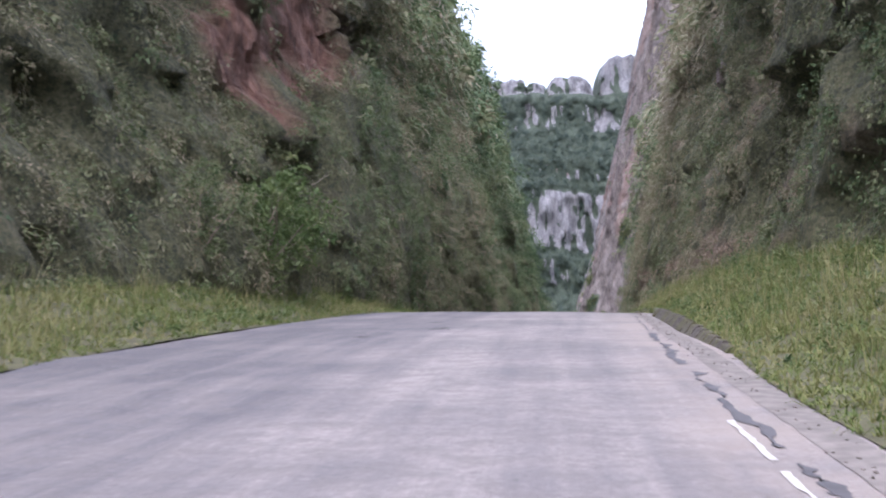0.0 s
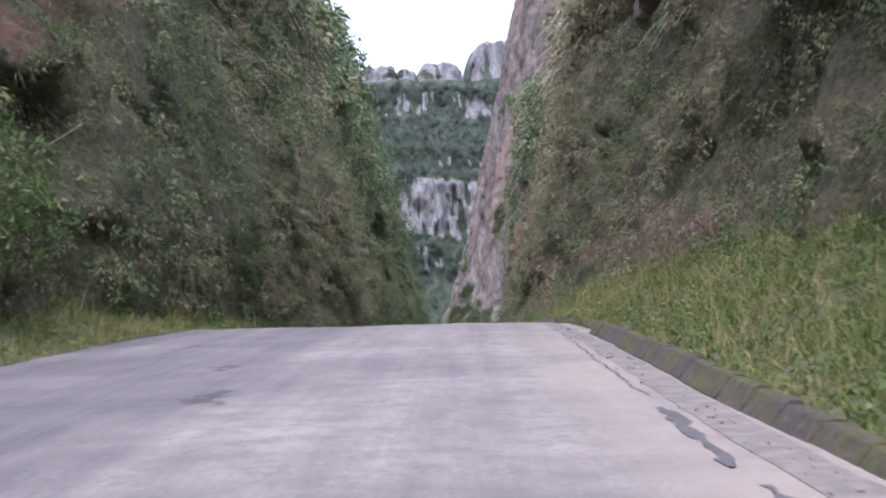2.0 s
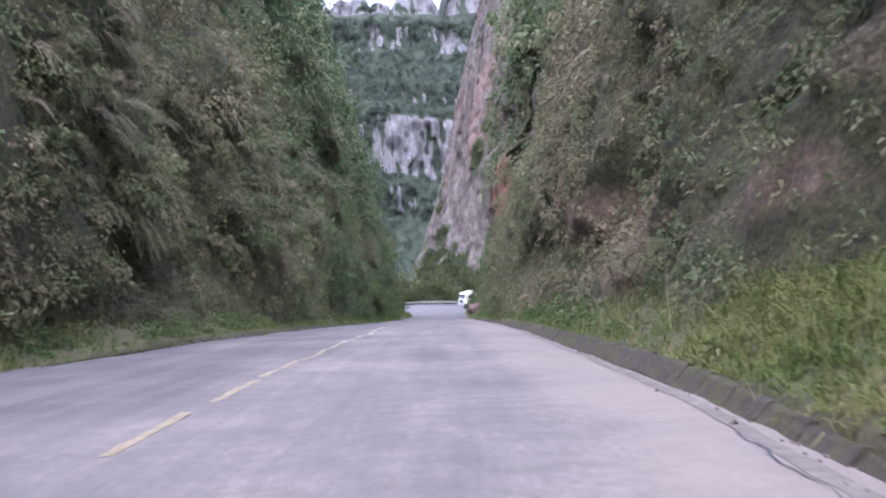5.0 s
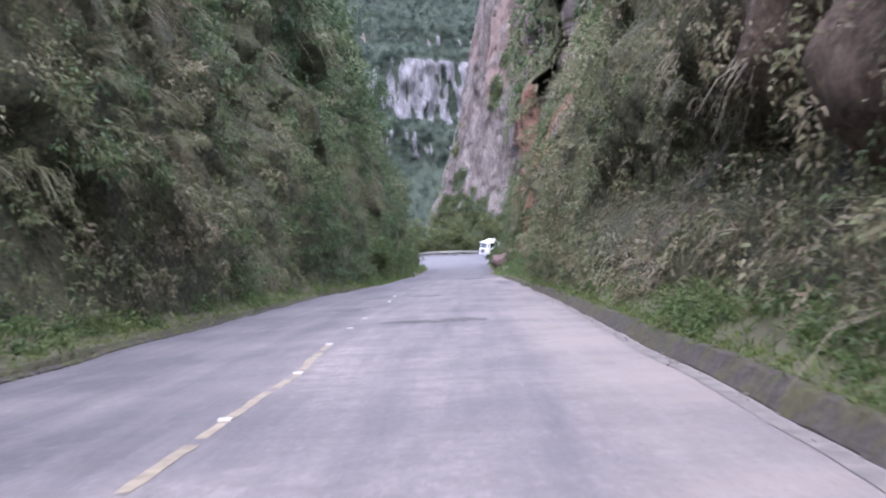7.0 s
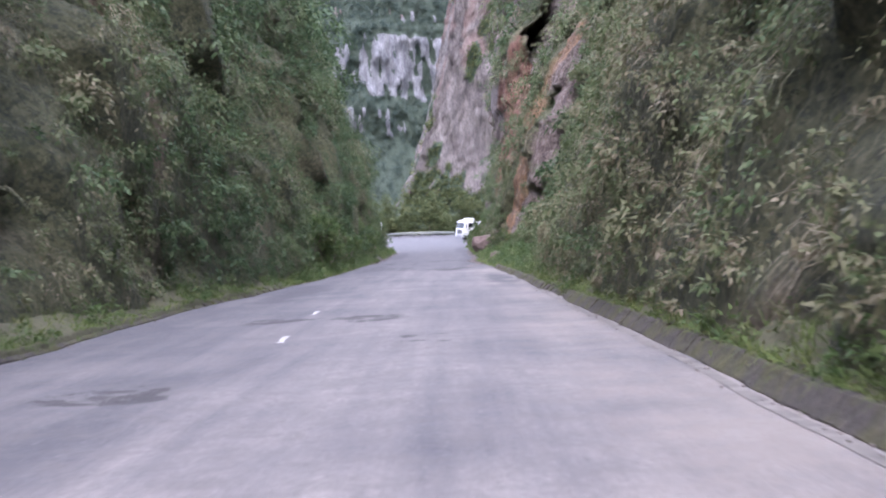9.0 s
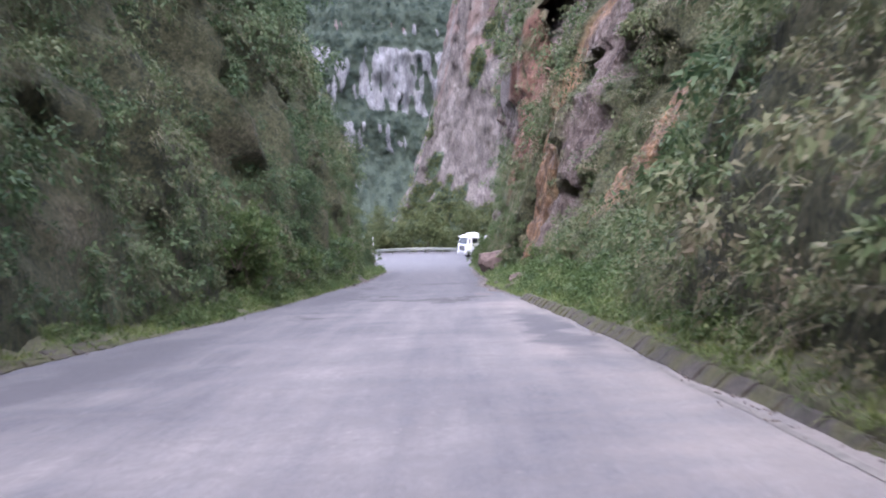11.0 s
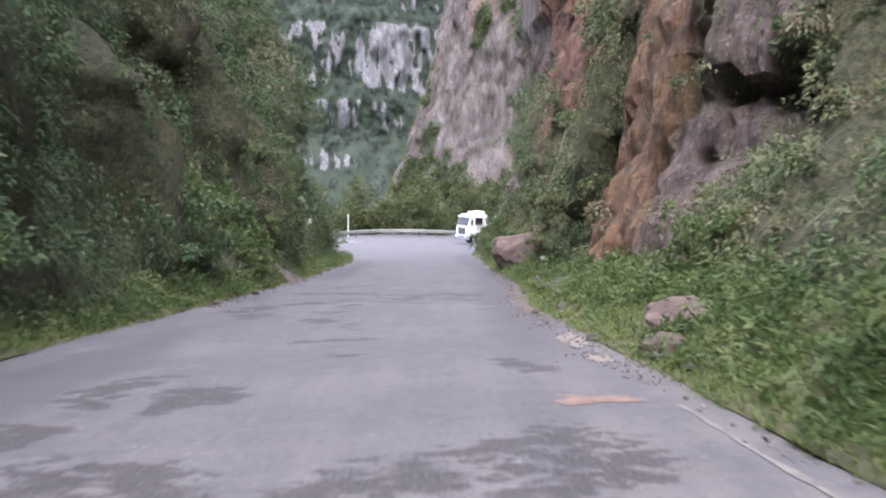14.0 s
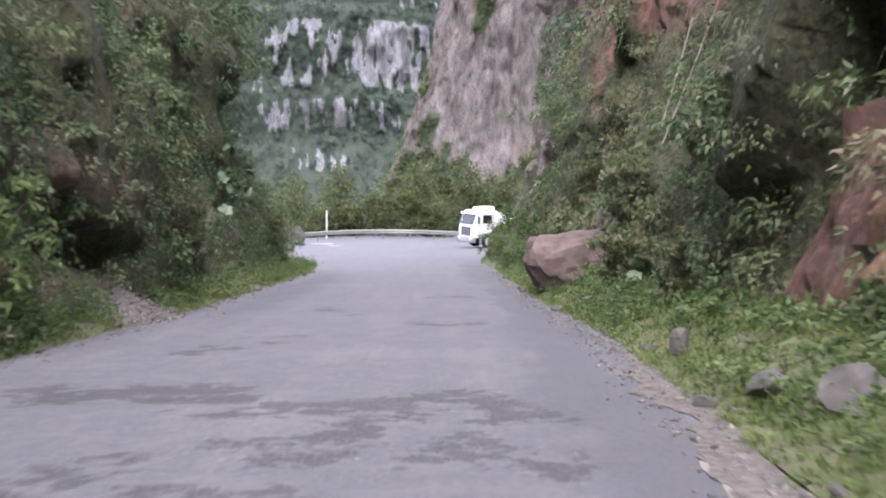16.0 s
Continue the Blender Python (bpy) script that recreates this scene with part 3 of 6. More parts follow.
def make_wall(name, table, shapes, bare, sign, seed, end, label):
    ys = np.concatenate([np.arange(-60, 0, 2.0), np.arange(0, end, 0.34)])
    cap = np.concatenate([np.arange(0.4, 6, 0.5), np.arange(6, 46, 2.0)])
    hs = np.concatenate([np.arange(-0.6, 14, 0.34), np.arange(14, 62, 1.0)])
    keys = sorted(table)
    tab = np.array([table[k] for k in keys])
    ends = np.concatenate([ys, np.full(len(cap), end)])
    back = np.concatenate([np.zeros(len(ys)), cap])
    Y, H = np.meshgrid(ends, hs, indexing="ij")
    B = np.repeat(back[:, None], len(hs), 1)
    per = np.stack([np.interp(ends, keys, tab[:, n]) for n in range(5)], 1)
    # the cutting deepens towards the edge of the plateau
    deep = np.interp(ends, [-60, 40, 110, 170, 217, 236], [22, 26, 33, 44, 60, 62] if sign < 0 else [22, 26, 31, 39, 46, 48])
    H = np.where(H > 14, 14 + (H - 14) * (deep[:, None] - 14) / 48, H)
    O = np.stack([np.interp(h, LEVELS, row) for h, row in zip(H, per)])
    YB = Y + B                       # a running length, for the noise
    push = 1.5 * fbm(YB / 11, H / 9, seed=seed, octaves=3) + 0.75 * fbm(YB / 3.1, H / 4.4, seed=seed + 9, octaves=3) + 0.34 * fbm(YB / 0.9, H / 1.2, seed=seed + 20, octaves=3)
    push = push * (0.3 + 0.7 * smooth(H, 0, 5)) * np.where(H > 14, 1.25, 1.0)
    hollow = np.zeros_like(Y)
    for cy, ch, ly, lh, d in shapes:
        r = ((Y - cy) / ly) ** 2 + ((H - ch) / lh) ** 2 + 0.35 * fbm(Y / 2.5, H / 2.5, seed=seed + 31)
        dent = smooth(1.25 - r, 0, 0.9) * (B == 0)
        push = push + d * dent
        hollow = np.maximum(hollow, np.clip(d / 1.8, 0, 1) * dent)
    attrs = {}
    for kind in ("earth", "rock", "orange", "red"):
        m = (0.55 if sign > 0 else 0.25) * smooth(fbm(YB / 2.6, H / 2.0, seed=seed + 40 + len(kind)), 0.62, 0.95) * (kind == "earth") * (H < 30)
        for k, cy, ch, ly, lh in bare:
            if k == kind:
                r = ((Y - cy) / ly) ** 2 + ((H - ch) / lh) ** 2 + 0.75 * fbm(Y / 1.8, H / 2.6, seed=seed + 50)
                m = np.maximum(m, smooth(1.1 - r, 0, 0.5))
        attrs[kind] = np.clip(m, 0, 1)
    crag = np.maximum(np.maximum(attrs["rock"], attrs["orange"]), attrs["red"])
    joint = np.abs(vnoise(YB / 1.5 + 0.25 * fbm(H / 2.0, YB / 3.0, seed=seed + 72), H / 6.0, seed=seed + 70))
    ledge = np.abs(vnoise(YB / 4.0, H / 1.3 + 0.3 * fbm(YB / 1.5, 0.0, seed=seed + 74), seed=seed + 73))
    face = 0.16 * np.round(3 * vnoise(YB / 1.9, H / 2.6, seed=seed + 75)) / 1.5 + 0.26 * fbm(YB / 0.9, H / 1.5, seed=seed + 76, octaves=3)
    push = push * (1 - 0.8 * crag * (H < 15)) + crag * (0.2 * (1 - smooth(joint, 0, 0.14)) + 0.14 * (1 - smooth(ledge, 0, 0.16)) + face)
    # cushions of growth that swell out of the face and sag
    lump = smooth(vnoise(YB / 2.0, H / 1.6, seed=seed + 26) + 0.45 * vnoise(YB / 0.9, H / 0.75, seed=seed + 27), -0.35, 0.75) * (1 - crag) * (1 - hollow) * smooth(H, 0.2, 2.5)
    swell = 0.8 + (0.75 * smooth(Y, 92, 112) * (1 - smooth(Y, 178, 195)) if sign < 0 else 0.0)
    push = push + 0.45 * swell * (1 - crag) * smooth(H, 0, 3) - swell * lump
    brink = (edge_right(Y) if sign > 0 else edge_left(Y)) + 0.85          # the wall keeps clear of the road
    O = np.maximum(O + push, np.maximum(O * 0.86, np.minimum(O, brink)))
    X = road_x(Y) + sign * (O + B)
    YY = Y + 2.4 * (1 - np.exp(-B / 2.0)) + (B > 0) * 0.9 * fbm(B / 3, H / 4, seed=seed + 60)
    if sign > 0:                     # the black cave behind the slab runs on into the rock
        YY = YY + 22 * smooth(1.2 - ((Y - 198.5) / 6.5) ** 2 - ((H - 26.0) / 9.5) ** 2 - 0.2 * fbm(Y / 2, H / 3, seed=seed + 80), 0, 0.45) * (B == 0)
    Z = road_z(Y) + H - 0.38 * lump
    # the hill behind the top edge
    for step, rise in ((4, 2.0), (40, 8.0), (160, 12.0)):
        X = np.concatenate([X, X[:, -1:] + sign * step], 1)
        YY, Z = np.concatenate([YY, YY[:, -1:]], 1), np.concatenate([Z, Z[:, -1:] + rise], 1)
        attrs = {k: np.concatenate([v, 0 * v[:, :1]], 1) for k, v in attrs.items()}
        hollow = np.concatenate([hollow, 0 * hollow[:, :1]], 1)
    P = np.stack([X, YY, Z], -1)
    faces = grid_faces(*X.shape, flip=sign < 0)
    ob = sheet(name, P.reshape(-1, 3), faces, M_WALL, attrs={k: v.ravel() for k, v in attrs.items()})
    tagged(ob, label, "cliff", kind="structure")
    broken_face = np.maximum(np.maximum(attrs["rock"], attrs["orange"]), attrs["red"]).ravel()[faces].mean(1) > 0.45
    if len(ob.data.polygons) == len(faces):          # bare rock breaks in flat facets
        ob.data.polygons.foreach_set("use_smooth", ~broken_face)
    du, dv = np.gradient(P, axis=0), np.gradient(P, axis=1)
    N = np.cross(du, dv)
    N = N / (np.linalg.norm(N, axis=-1, keepdims=True) + 1e-9)
    N = N * np.where(N[..., :1] * -sign + N[..., 1:2] * (np.concatenate([np.zeros(len(ys)), np.ones(len(cap))])[:, None, None]) < 0, -1, 1)
    hard = np.maximum(np.maximum(attrs["rock"], attrs["orange"]), attrs["red"])
    return P, N, np.maximum(attrs["earth"], hard), hard, ys, hs, cap, hollow


WALL_R = make_wall("cliff_right", RIGHT, RIGHT_SHAPES, RIGHT_BARE, 1, 100, 236.0, "steep overgrown cutting wall with bare reddish rock and dark hollows")
WALL_L = make_wall("cliff_left", LEFT, LEFT_SHAPES, LEFT_BARE, -1, 300, 217.0, "steep cutting wall hung with grass, moss and ferns")


# ---- foliage made of single leaves and blades ----
def unit(v):
    return v / (np.linalg.norm(v, axis=-1, keepdims=True) + 1e-9)


def leaves(centres, normals, radii, count, length, tone, seed, flat=0.5, droop=0.35, slim=False):
    """Folded diamond leaves round each centre. Gives points, faces and the tone of each point."""
    g = np.random.default_rng(seed)
    n = len(centres)
    off = unit(g.normal(size=(n, count, 3))) * (g.random((n, count, 1)) ** 0.5)
    along = (off * normals[:, None]).sum(-1, keepdims=True)
    off = (off - normals[:, None] * along * (1 - flat)) + normals[:, None] * 0.25
    c = centres[:, None] + off * radii[:, None, None]
    way = unit(g.normal(size=(n, count, 3)) * 0.8 + normals[:, None] * 0.7 - np.array([0, 0, droop]))
    side = unit(np.cross(way, g.normal(size=(n, count, 3))))
    up = np.cross(side, way)
    size = (length[:, None, None] if np.ndim(length) else length) * g.uniform(0.6, 1.35, (n, count, 1))
    a, b, w = c - way * size * 0.5, c + way * size * 0.5, side * size * g.uniform(0.13, 0.3, (n, count, 1))
    if slim:                         # narrow pointed leaflets for the dense cover of the walls
        v = np.stack([a - w * 0.8, a + w * 0.8, b], 2).reshape(-1, 3)
        return v, np.arange(n * count * 3).reshape(-1, 3), np.repeat(tone, count * 3)
    dip = up * size * 0.1
    v = np.stack([a, c + w + dip, b - dip * 0.5, c - w + dip], 2).reshape(-1, 3)
    f = np.arange(n * count * 4).reshape(-1, 4)
    t = np.repeat(tone, count * 4)
    return v, f, t


def cushions(centres, normals, radii, count, length, tone, seed, tall=1.3, loose=0.4):
    """Domed tufts: pointed leaves overlapping downwards like thatch on an upright half ball."""
    g = np.random.default_rng(seed)
    n = len(centres)
    up = np.array([0, 0, 1.0])
    d = g.normal(size=(n, count, 3)) * 0.75 + normals[:, None] * 0.85 + up * 0.4
    d[..., 2] = np.where(d[..., 2] < -0.3, -0.5 * d[..., 2], d[..., 2])
    d = unit(d)
    squash = 1 + 0.35 * g.normal(size=(n, 1, 3))
    a = centres[:, None] + d * squash * radii[:, None, None] * np.array([1, 1, tall]) * g.uniform(0.75, 1.08, (n, count, 1))
    way = unit(-up - d * (-d[..., 2:3]) + d * 0.35 + g.normal(size=(n, count, 3)) * loose)
    side = unit(np.cross(way, d + g.normal(size=(n, count, 3)) * loose))
    size = length[:, None, None] * g.uniform(0.6, 1.4, (n, count, 1))
    w = side * size * g.uniform(0.14, 0.3, (n, count, 1))
    v = np.stack([a - w, a + w, a + way * size], 2).reshape(-1, 3)
    return v, np.arange(n * count * 3).reshape(-1, 3), np.repeat(tone, count * 3)


def blades(roots, ways, lengths, count, width, tone, seed, sag=0.6, spread=0.5, steps=3):
    """Tufts of bent, tapering blades."""
    g = np.random.default_rng(seed)
    n = len(roots)
    way = unit(ways[:, None] + g.normal(size=(n, count, 3)) * spread)
    size = lengths[:, None, None] * g.uniform(0.55, 1.2, (n, count, 1))
    side = unit(np.cross(way, np.array([0.0, 0.0, 1.0])) + 0.3 * g.normal(size=(n, count, 3)))
    base = roots[:, None] + g.normal(size=(n, count, 3)) * np.array([1, 1, 0.3]) * lengths[:, None, None] * 0.12
    pts = []
    for k in range(steps + 1):
        u = k / steps
        p = base + way * size * u + np.array([0, 0, -1.0]) * size * sag * u * u
        w = side * width * (1 - 0.9 * u)
        pts += [p - w, p + w]
    v = np.stack(pts, 2)
    m = 2 * (steps + 1)
    start = (np.arange(n * count) * m)[:, None, None]
    k = np.arange(steps)[None, :, None] * 2
    f = (start + k + np.array([0, 1, 3, 2])).reshape(-1, 4)
    return v.reshape(-1, 3), f, np.repeat(tone, count * m)


def merge(name, chunks, mat, label, category, parent=None):
    vs, fs, ts, base = [], [], [], 0
    for v, f, t in chunks:
        vs.append(v), fs.append(f + base), ts.append(t)
        base += len(v)
    ob = sheet(name, np.concatenate(vs), np.concatenate(fs), mat, parent, {"tone": np.concatenate(ts)}, flat=True)
    if parent is None:
        tagged(ob, label, category, kind="stuff")
    return ob


def dress(wall, sign, seed):
    P, N, bare, hard, ys, hs, cap, hollow = wall
    g = np.random.default_rng(seed)
    nh = len(hs)
    chunks, straw = [], []
    # bands of height, tufts a square metre, radius, leaf length, leaves a tuft
    for lo, hi, per, rad, size, count in ((0.2, 7, 4.9, 0.34, 0.088, 46), (7, 15, 2.7, 0.49, 0.135, 40), (15, 30, 0.9, 0.85, 0.27, 38), (30, 61, 0.36, 1.35, 0.54, 28)):
        total = int(per * (hi - lo) * 222)
        y = g.uniform(4 if lo < 10 else 20, ys[-1], total)
        h = g.uniform(lo, hi, total)
        i = np.clip(np.searchsorted(ys, y), 0, len(ys) - 1)
        on_cap = g.random(total) < (0.09 if lo < 10 else 0.14)
        i = np.where(on_cap, len(ys) + g.integers(0, 14, total), i)
        j = np.clip(np.searchsorted(hs, h), 0, nh - 1)
        keep = g.random(total) > (0.95 * bare[i, j] - 0.04) * np.where(hard[i, j] > 0.3, 1.05, 0.3)
        keep &= g.random(total) > 0.68 * hollow[i, j]
        keep &= vnoise(y / 4.5, h / 3.5, seed=seed + 3) + 0.6 * vnoise(y / 1.4, h / 1.4, seed=seed + 4) > -1.3
        rim = P[i, j]                # nothing grows out over the asphalt
        room = sign * (rim[..., 0] - road_x(rim[..., 1])) - (edge_right(rim[..., 1]) if sign > 0 else edge_left(rim[..., 1]))
        keep &= (room > 0.3) | (h > 5)
        i, j, y, h, room = i[keep], j[keep], y[keep], h[keep], np.clip(room[keep], 0.4, 1.0)
        c = P[i, j] + g.normal(size=(len(i), 3)) * 0.12 * (1 if lo < 10 else 2) * room[:, None]
        lush = smooth(y, 176, 186) if sign > 0 else -0.9 * smooth(y, 100, 125)
        tone = np.clip(0.4 - 0.12 * lush * (sign > 0) + (0.12 if lo > 6 else 0.04) * (1 - smooth(y, 95, 115)) + 0.1 * (1 - smooth(y, 40, 60)) + 0.4 * fbm(y / 6, h / 5, seed=seed + 5) + 0.2 * g.normal(size=len(i)) + 0.35 * bare[i, j] * (hard[i, j] < 0.3) + (0.06 + 0.2 * smooth(y, 45, 60) * (1 - smooth(y, 92, 112)) if sign > 0 else 0.08 * smooth(y, 45, 60) * (1 - smooth(y, 90, 110))) + 0.34 * lush * (sign < 0) + 0.1 * smooth(y, 55, 65) * (1 - smooth(y, 98, 112)), 0, 1)
        ball = rad * room * g.uniform(0.5, 1.35, len(i))
        chunks.append(cushions(c, N[i, j], ball, count, size * g.uniform(0.7, 1.3, len(i)), tone, seed + int(lo)))
        # now and then a bush swells out of the cover
        big = (g.random(len(i)) < (0.085 if lo < 15 else 0.05)) & (hard[i, j] < 0.2) & (h > 0.8) & ((y > 58) if sign < 0 else (y > 100))
        wide = np.minimum(ball[big] * 2.3, 0.8 * room[big] * (1 if lo < 7 else 2.5))
        chunks.append(cushions(c[big] + N[i, j][big] * wide[:, None] * 0.3, N[i, j][big], wide, 170 if lo < 15 else 110, size * 1.25 * g.uniform(0.8, 1.3, big.sum()), np.clip(tone[big] - 0.1, 0, 1), seed + 40 + int(lo), tall=0.95, loose=0.5))
        # a looser fringe of small leaves breaks the outlines
        few = g.random(len(i)) < 0.3
        chunks.append(leaves(c[few] + N[i, j][few] * ball[few, None] * 0.5, N[i, j][few], ball[few] * 1.5, 16, size * 0.7 * g.uniform(0.7, 1.3, few.sum()), tone[few], seed + 20 + int(lo), flat=0.7, slim=True))
        # drooping grass in between
        pick = g.random(len(i)) < (0.3 if lo < 10 else 0.34)
        pick &= fbm(y / 5, h / 4, seed=seed + 6) > -0.15
        pick &= (y > 58) | (g.random(len(y)) < 0.45)
        i, j, tone, room = i[pick], j[pick], tone[pick], room[pick]
        length = (0.75 if lo < 7 else 1.1 if lo < 15 else 1.9 if lo < 30 else 2.8) * g.uniform(0.5, 1.3, len(i)) * room
        straw.append(blades(P[i, j], unit(N[i, j] + np.array([0, 0, 0.45])), length, 11, (0.009 if lo < 7 else 0.02 if lo < 15 else 0.045), np.clip(tone + 0.15, 0, 1), seed + 50 + int(lo), sag=0.85, spread=0.38, steps=2))
    if sign > 0:                     # lush low plants on the gentler slope before the slab
        n = 1700
        y, h = g.uniform(132, 162, n), g.uniform(0.3, 9.5, n)
        i, j = np.searchsorted(ys, y), np.searchsorted(hs, h)
        ok = (hard[i, j] < 0.3) & (vnoise(y / 1.6, h / 1.3, seed=seed + 14) > -0.3)
        i, j, y, h = i[ok], j[ok], y[ok], h[ok]
        tone = np.clip(0.3 + 0.35 * fbm(y / 1.5, h / 1.2, seed=seed + 16) + 0.2 * g.normal(size=len(i)), 0, 1)
        chunks.append(cushions(P[i, j], unit(N[i, j] + np.array([0, 0, 0.6])), 0.14 + 0.5 * g.random(len(i)) ** 2.5, 64, 0.1 * g.uniform(0.6, 1.5, len(i)), tone, seed + 15, tall=1.1, loose=0.5))
    if sign < 0:                     # long pale tussocks bulging over the foot of the wall
        n = 800
        y, h = g.uniform(62, 88, n), g.uniform(2.8, 10.5, n)
        ok = fbm(y / 4, h / 2.5, seed=seed + 11) > -0.25
        i, j = np.searchsorted(ys, y[ok]), np.searchsorted(hs, h[ok])
        straw.append(blades(P[i, j] + N[i, j] * 0.1, unit(N[i, j] + np.array([0, 0, 0.6])), g.uniform(0.4, 0.9, len(i)), 26, 0.012, np.clip(g.normal(0.6, 0.2, len(i)), 0, 1), seed + 90, sag=0.95, spread=0.24))
    merge("wall_foliage", chunks, M_LEAF, "dense dull green ferns and shrubs clinging to the cutting", "foliage")
    merge("hanging_grass", straw, M_STRAW, "tufts of drooping straw and green grass on the cutting", "grass")


dress(WALL_R, 1, 1000)
dress(WALL_L, -1, 2000)

# ---- ground and verges ----
gx = np.concatenate([np.linspace(-3500, -220, 16), np.linspace(-200, 260, 93), np.linspace(280, 3500, 16)])
gy = np.concatenate([np.linspace(-2500, -120, 10), np.arange(-100, 320, 5.0), np.linspace(330, 900, 58), np.linspace(950, 4000, 12)])
GX, GY = np.meshgrid(gx, gy, indexing="xy")
GZ = np.interp(GY, LINE_Y, LINE_Z) - 0.35
drop = smooth(GY, 277, 420)
GZ = GZ * (1 - drop) + drop * (-90 - 55 * smooth(GY, 420, 700)) - 1.0 * smooth(GY, 274, 279) + 6 * fbm(GX / 60, GY / 60, seed=77) * drop
ground = sheet("ground", np.stack([GX, GY, GZ], -1).reshape(-1, 3), grid_faces(*GX.shape), M_SOIL)
tagged(ground, "dark soil and scrub ground falling away into the valley", "ground", kind="structure")


def bank(y, sign):
    return np.interp(y, [-60, 15, 32, 45, 62, 75, 130, 150, 165, 180, 205, 215, 228, 238], [1.6, 1.6, 1.5, 1.1, 0.55, 0.35, 0.35, 0.7, 0.7, 0.5, 0.7, 1.1, 1.5, 1.2]) if sign > 0 else np.interp(y, [-60, 40, 65, 80, 222], [0.9, 0.8, 0.35, 0.25, 0.35])


def verge_point(y, u, sign):
    """u from 0 at the asphalt's edge to 1 at the wall's foot."""
    table = RIGHT if sign > 0 else LEFT
    keys = sorted(table)
    foot = np.interp(y, keys, [table[k][0] for k in keys]) + 0.5
    a = (edge_right(y) + np.interp(y, [14, 20, 37, 45], [0.4, 0.64, 0.64, 0.34])) if sign > 0 else (edge_left(y) + 0.1)
    lift = np.interp(y, [16, 28, 108, 112, 140, 150], [0.02, 0.2, 0.2, 0.17, 0.15, 0.03]) if sign > 0 else np.interp(y, [58, 66, 118, 128], [0.02, 0.16, 0.16, 0.03])
    s = a + (foot - a) * u
    z = road_z(y) + lift * smooth(u, 0.0, 0.03) + bank(y, sign) * smooth(u, 0.0, 1.0) + 0.09 * fbm(y / 0.9, s / 0.9, seed=88) * smooth(u, 0, 0.15)
    return np.stack([road_x(y) + sign * s, y, z], -1), foot - a


for sign, name in ((1, "verge_right"), (-1, "verge_left")):
    vy = np.arange(-60, 238 if sign > 0 else 224, 0.5)
    VY, VU = np.meshgrid(vy, np.array([0, 0.02, 0.05, 0.1, 0.17, 0.25, 0.35, 0.45, 0.55, 0.65, 0.75, 0.85, 1.0]), indexing="ij")
    vp, wide = verge_point(VY, VU, sign)
    tagged(sheet(name, vp.reshape(-1, 3), grid_faces(*VY.shape, flip=sign < 0), M_SOIL), "soil verge under the grass at the foot of the cutting", "verge", kind="structure")


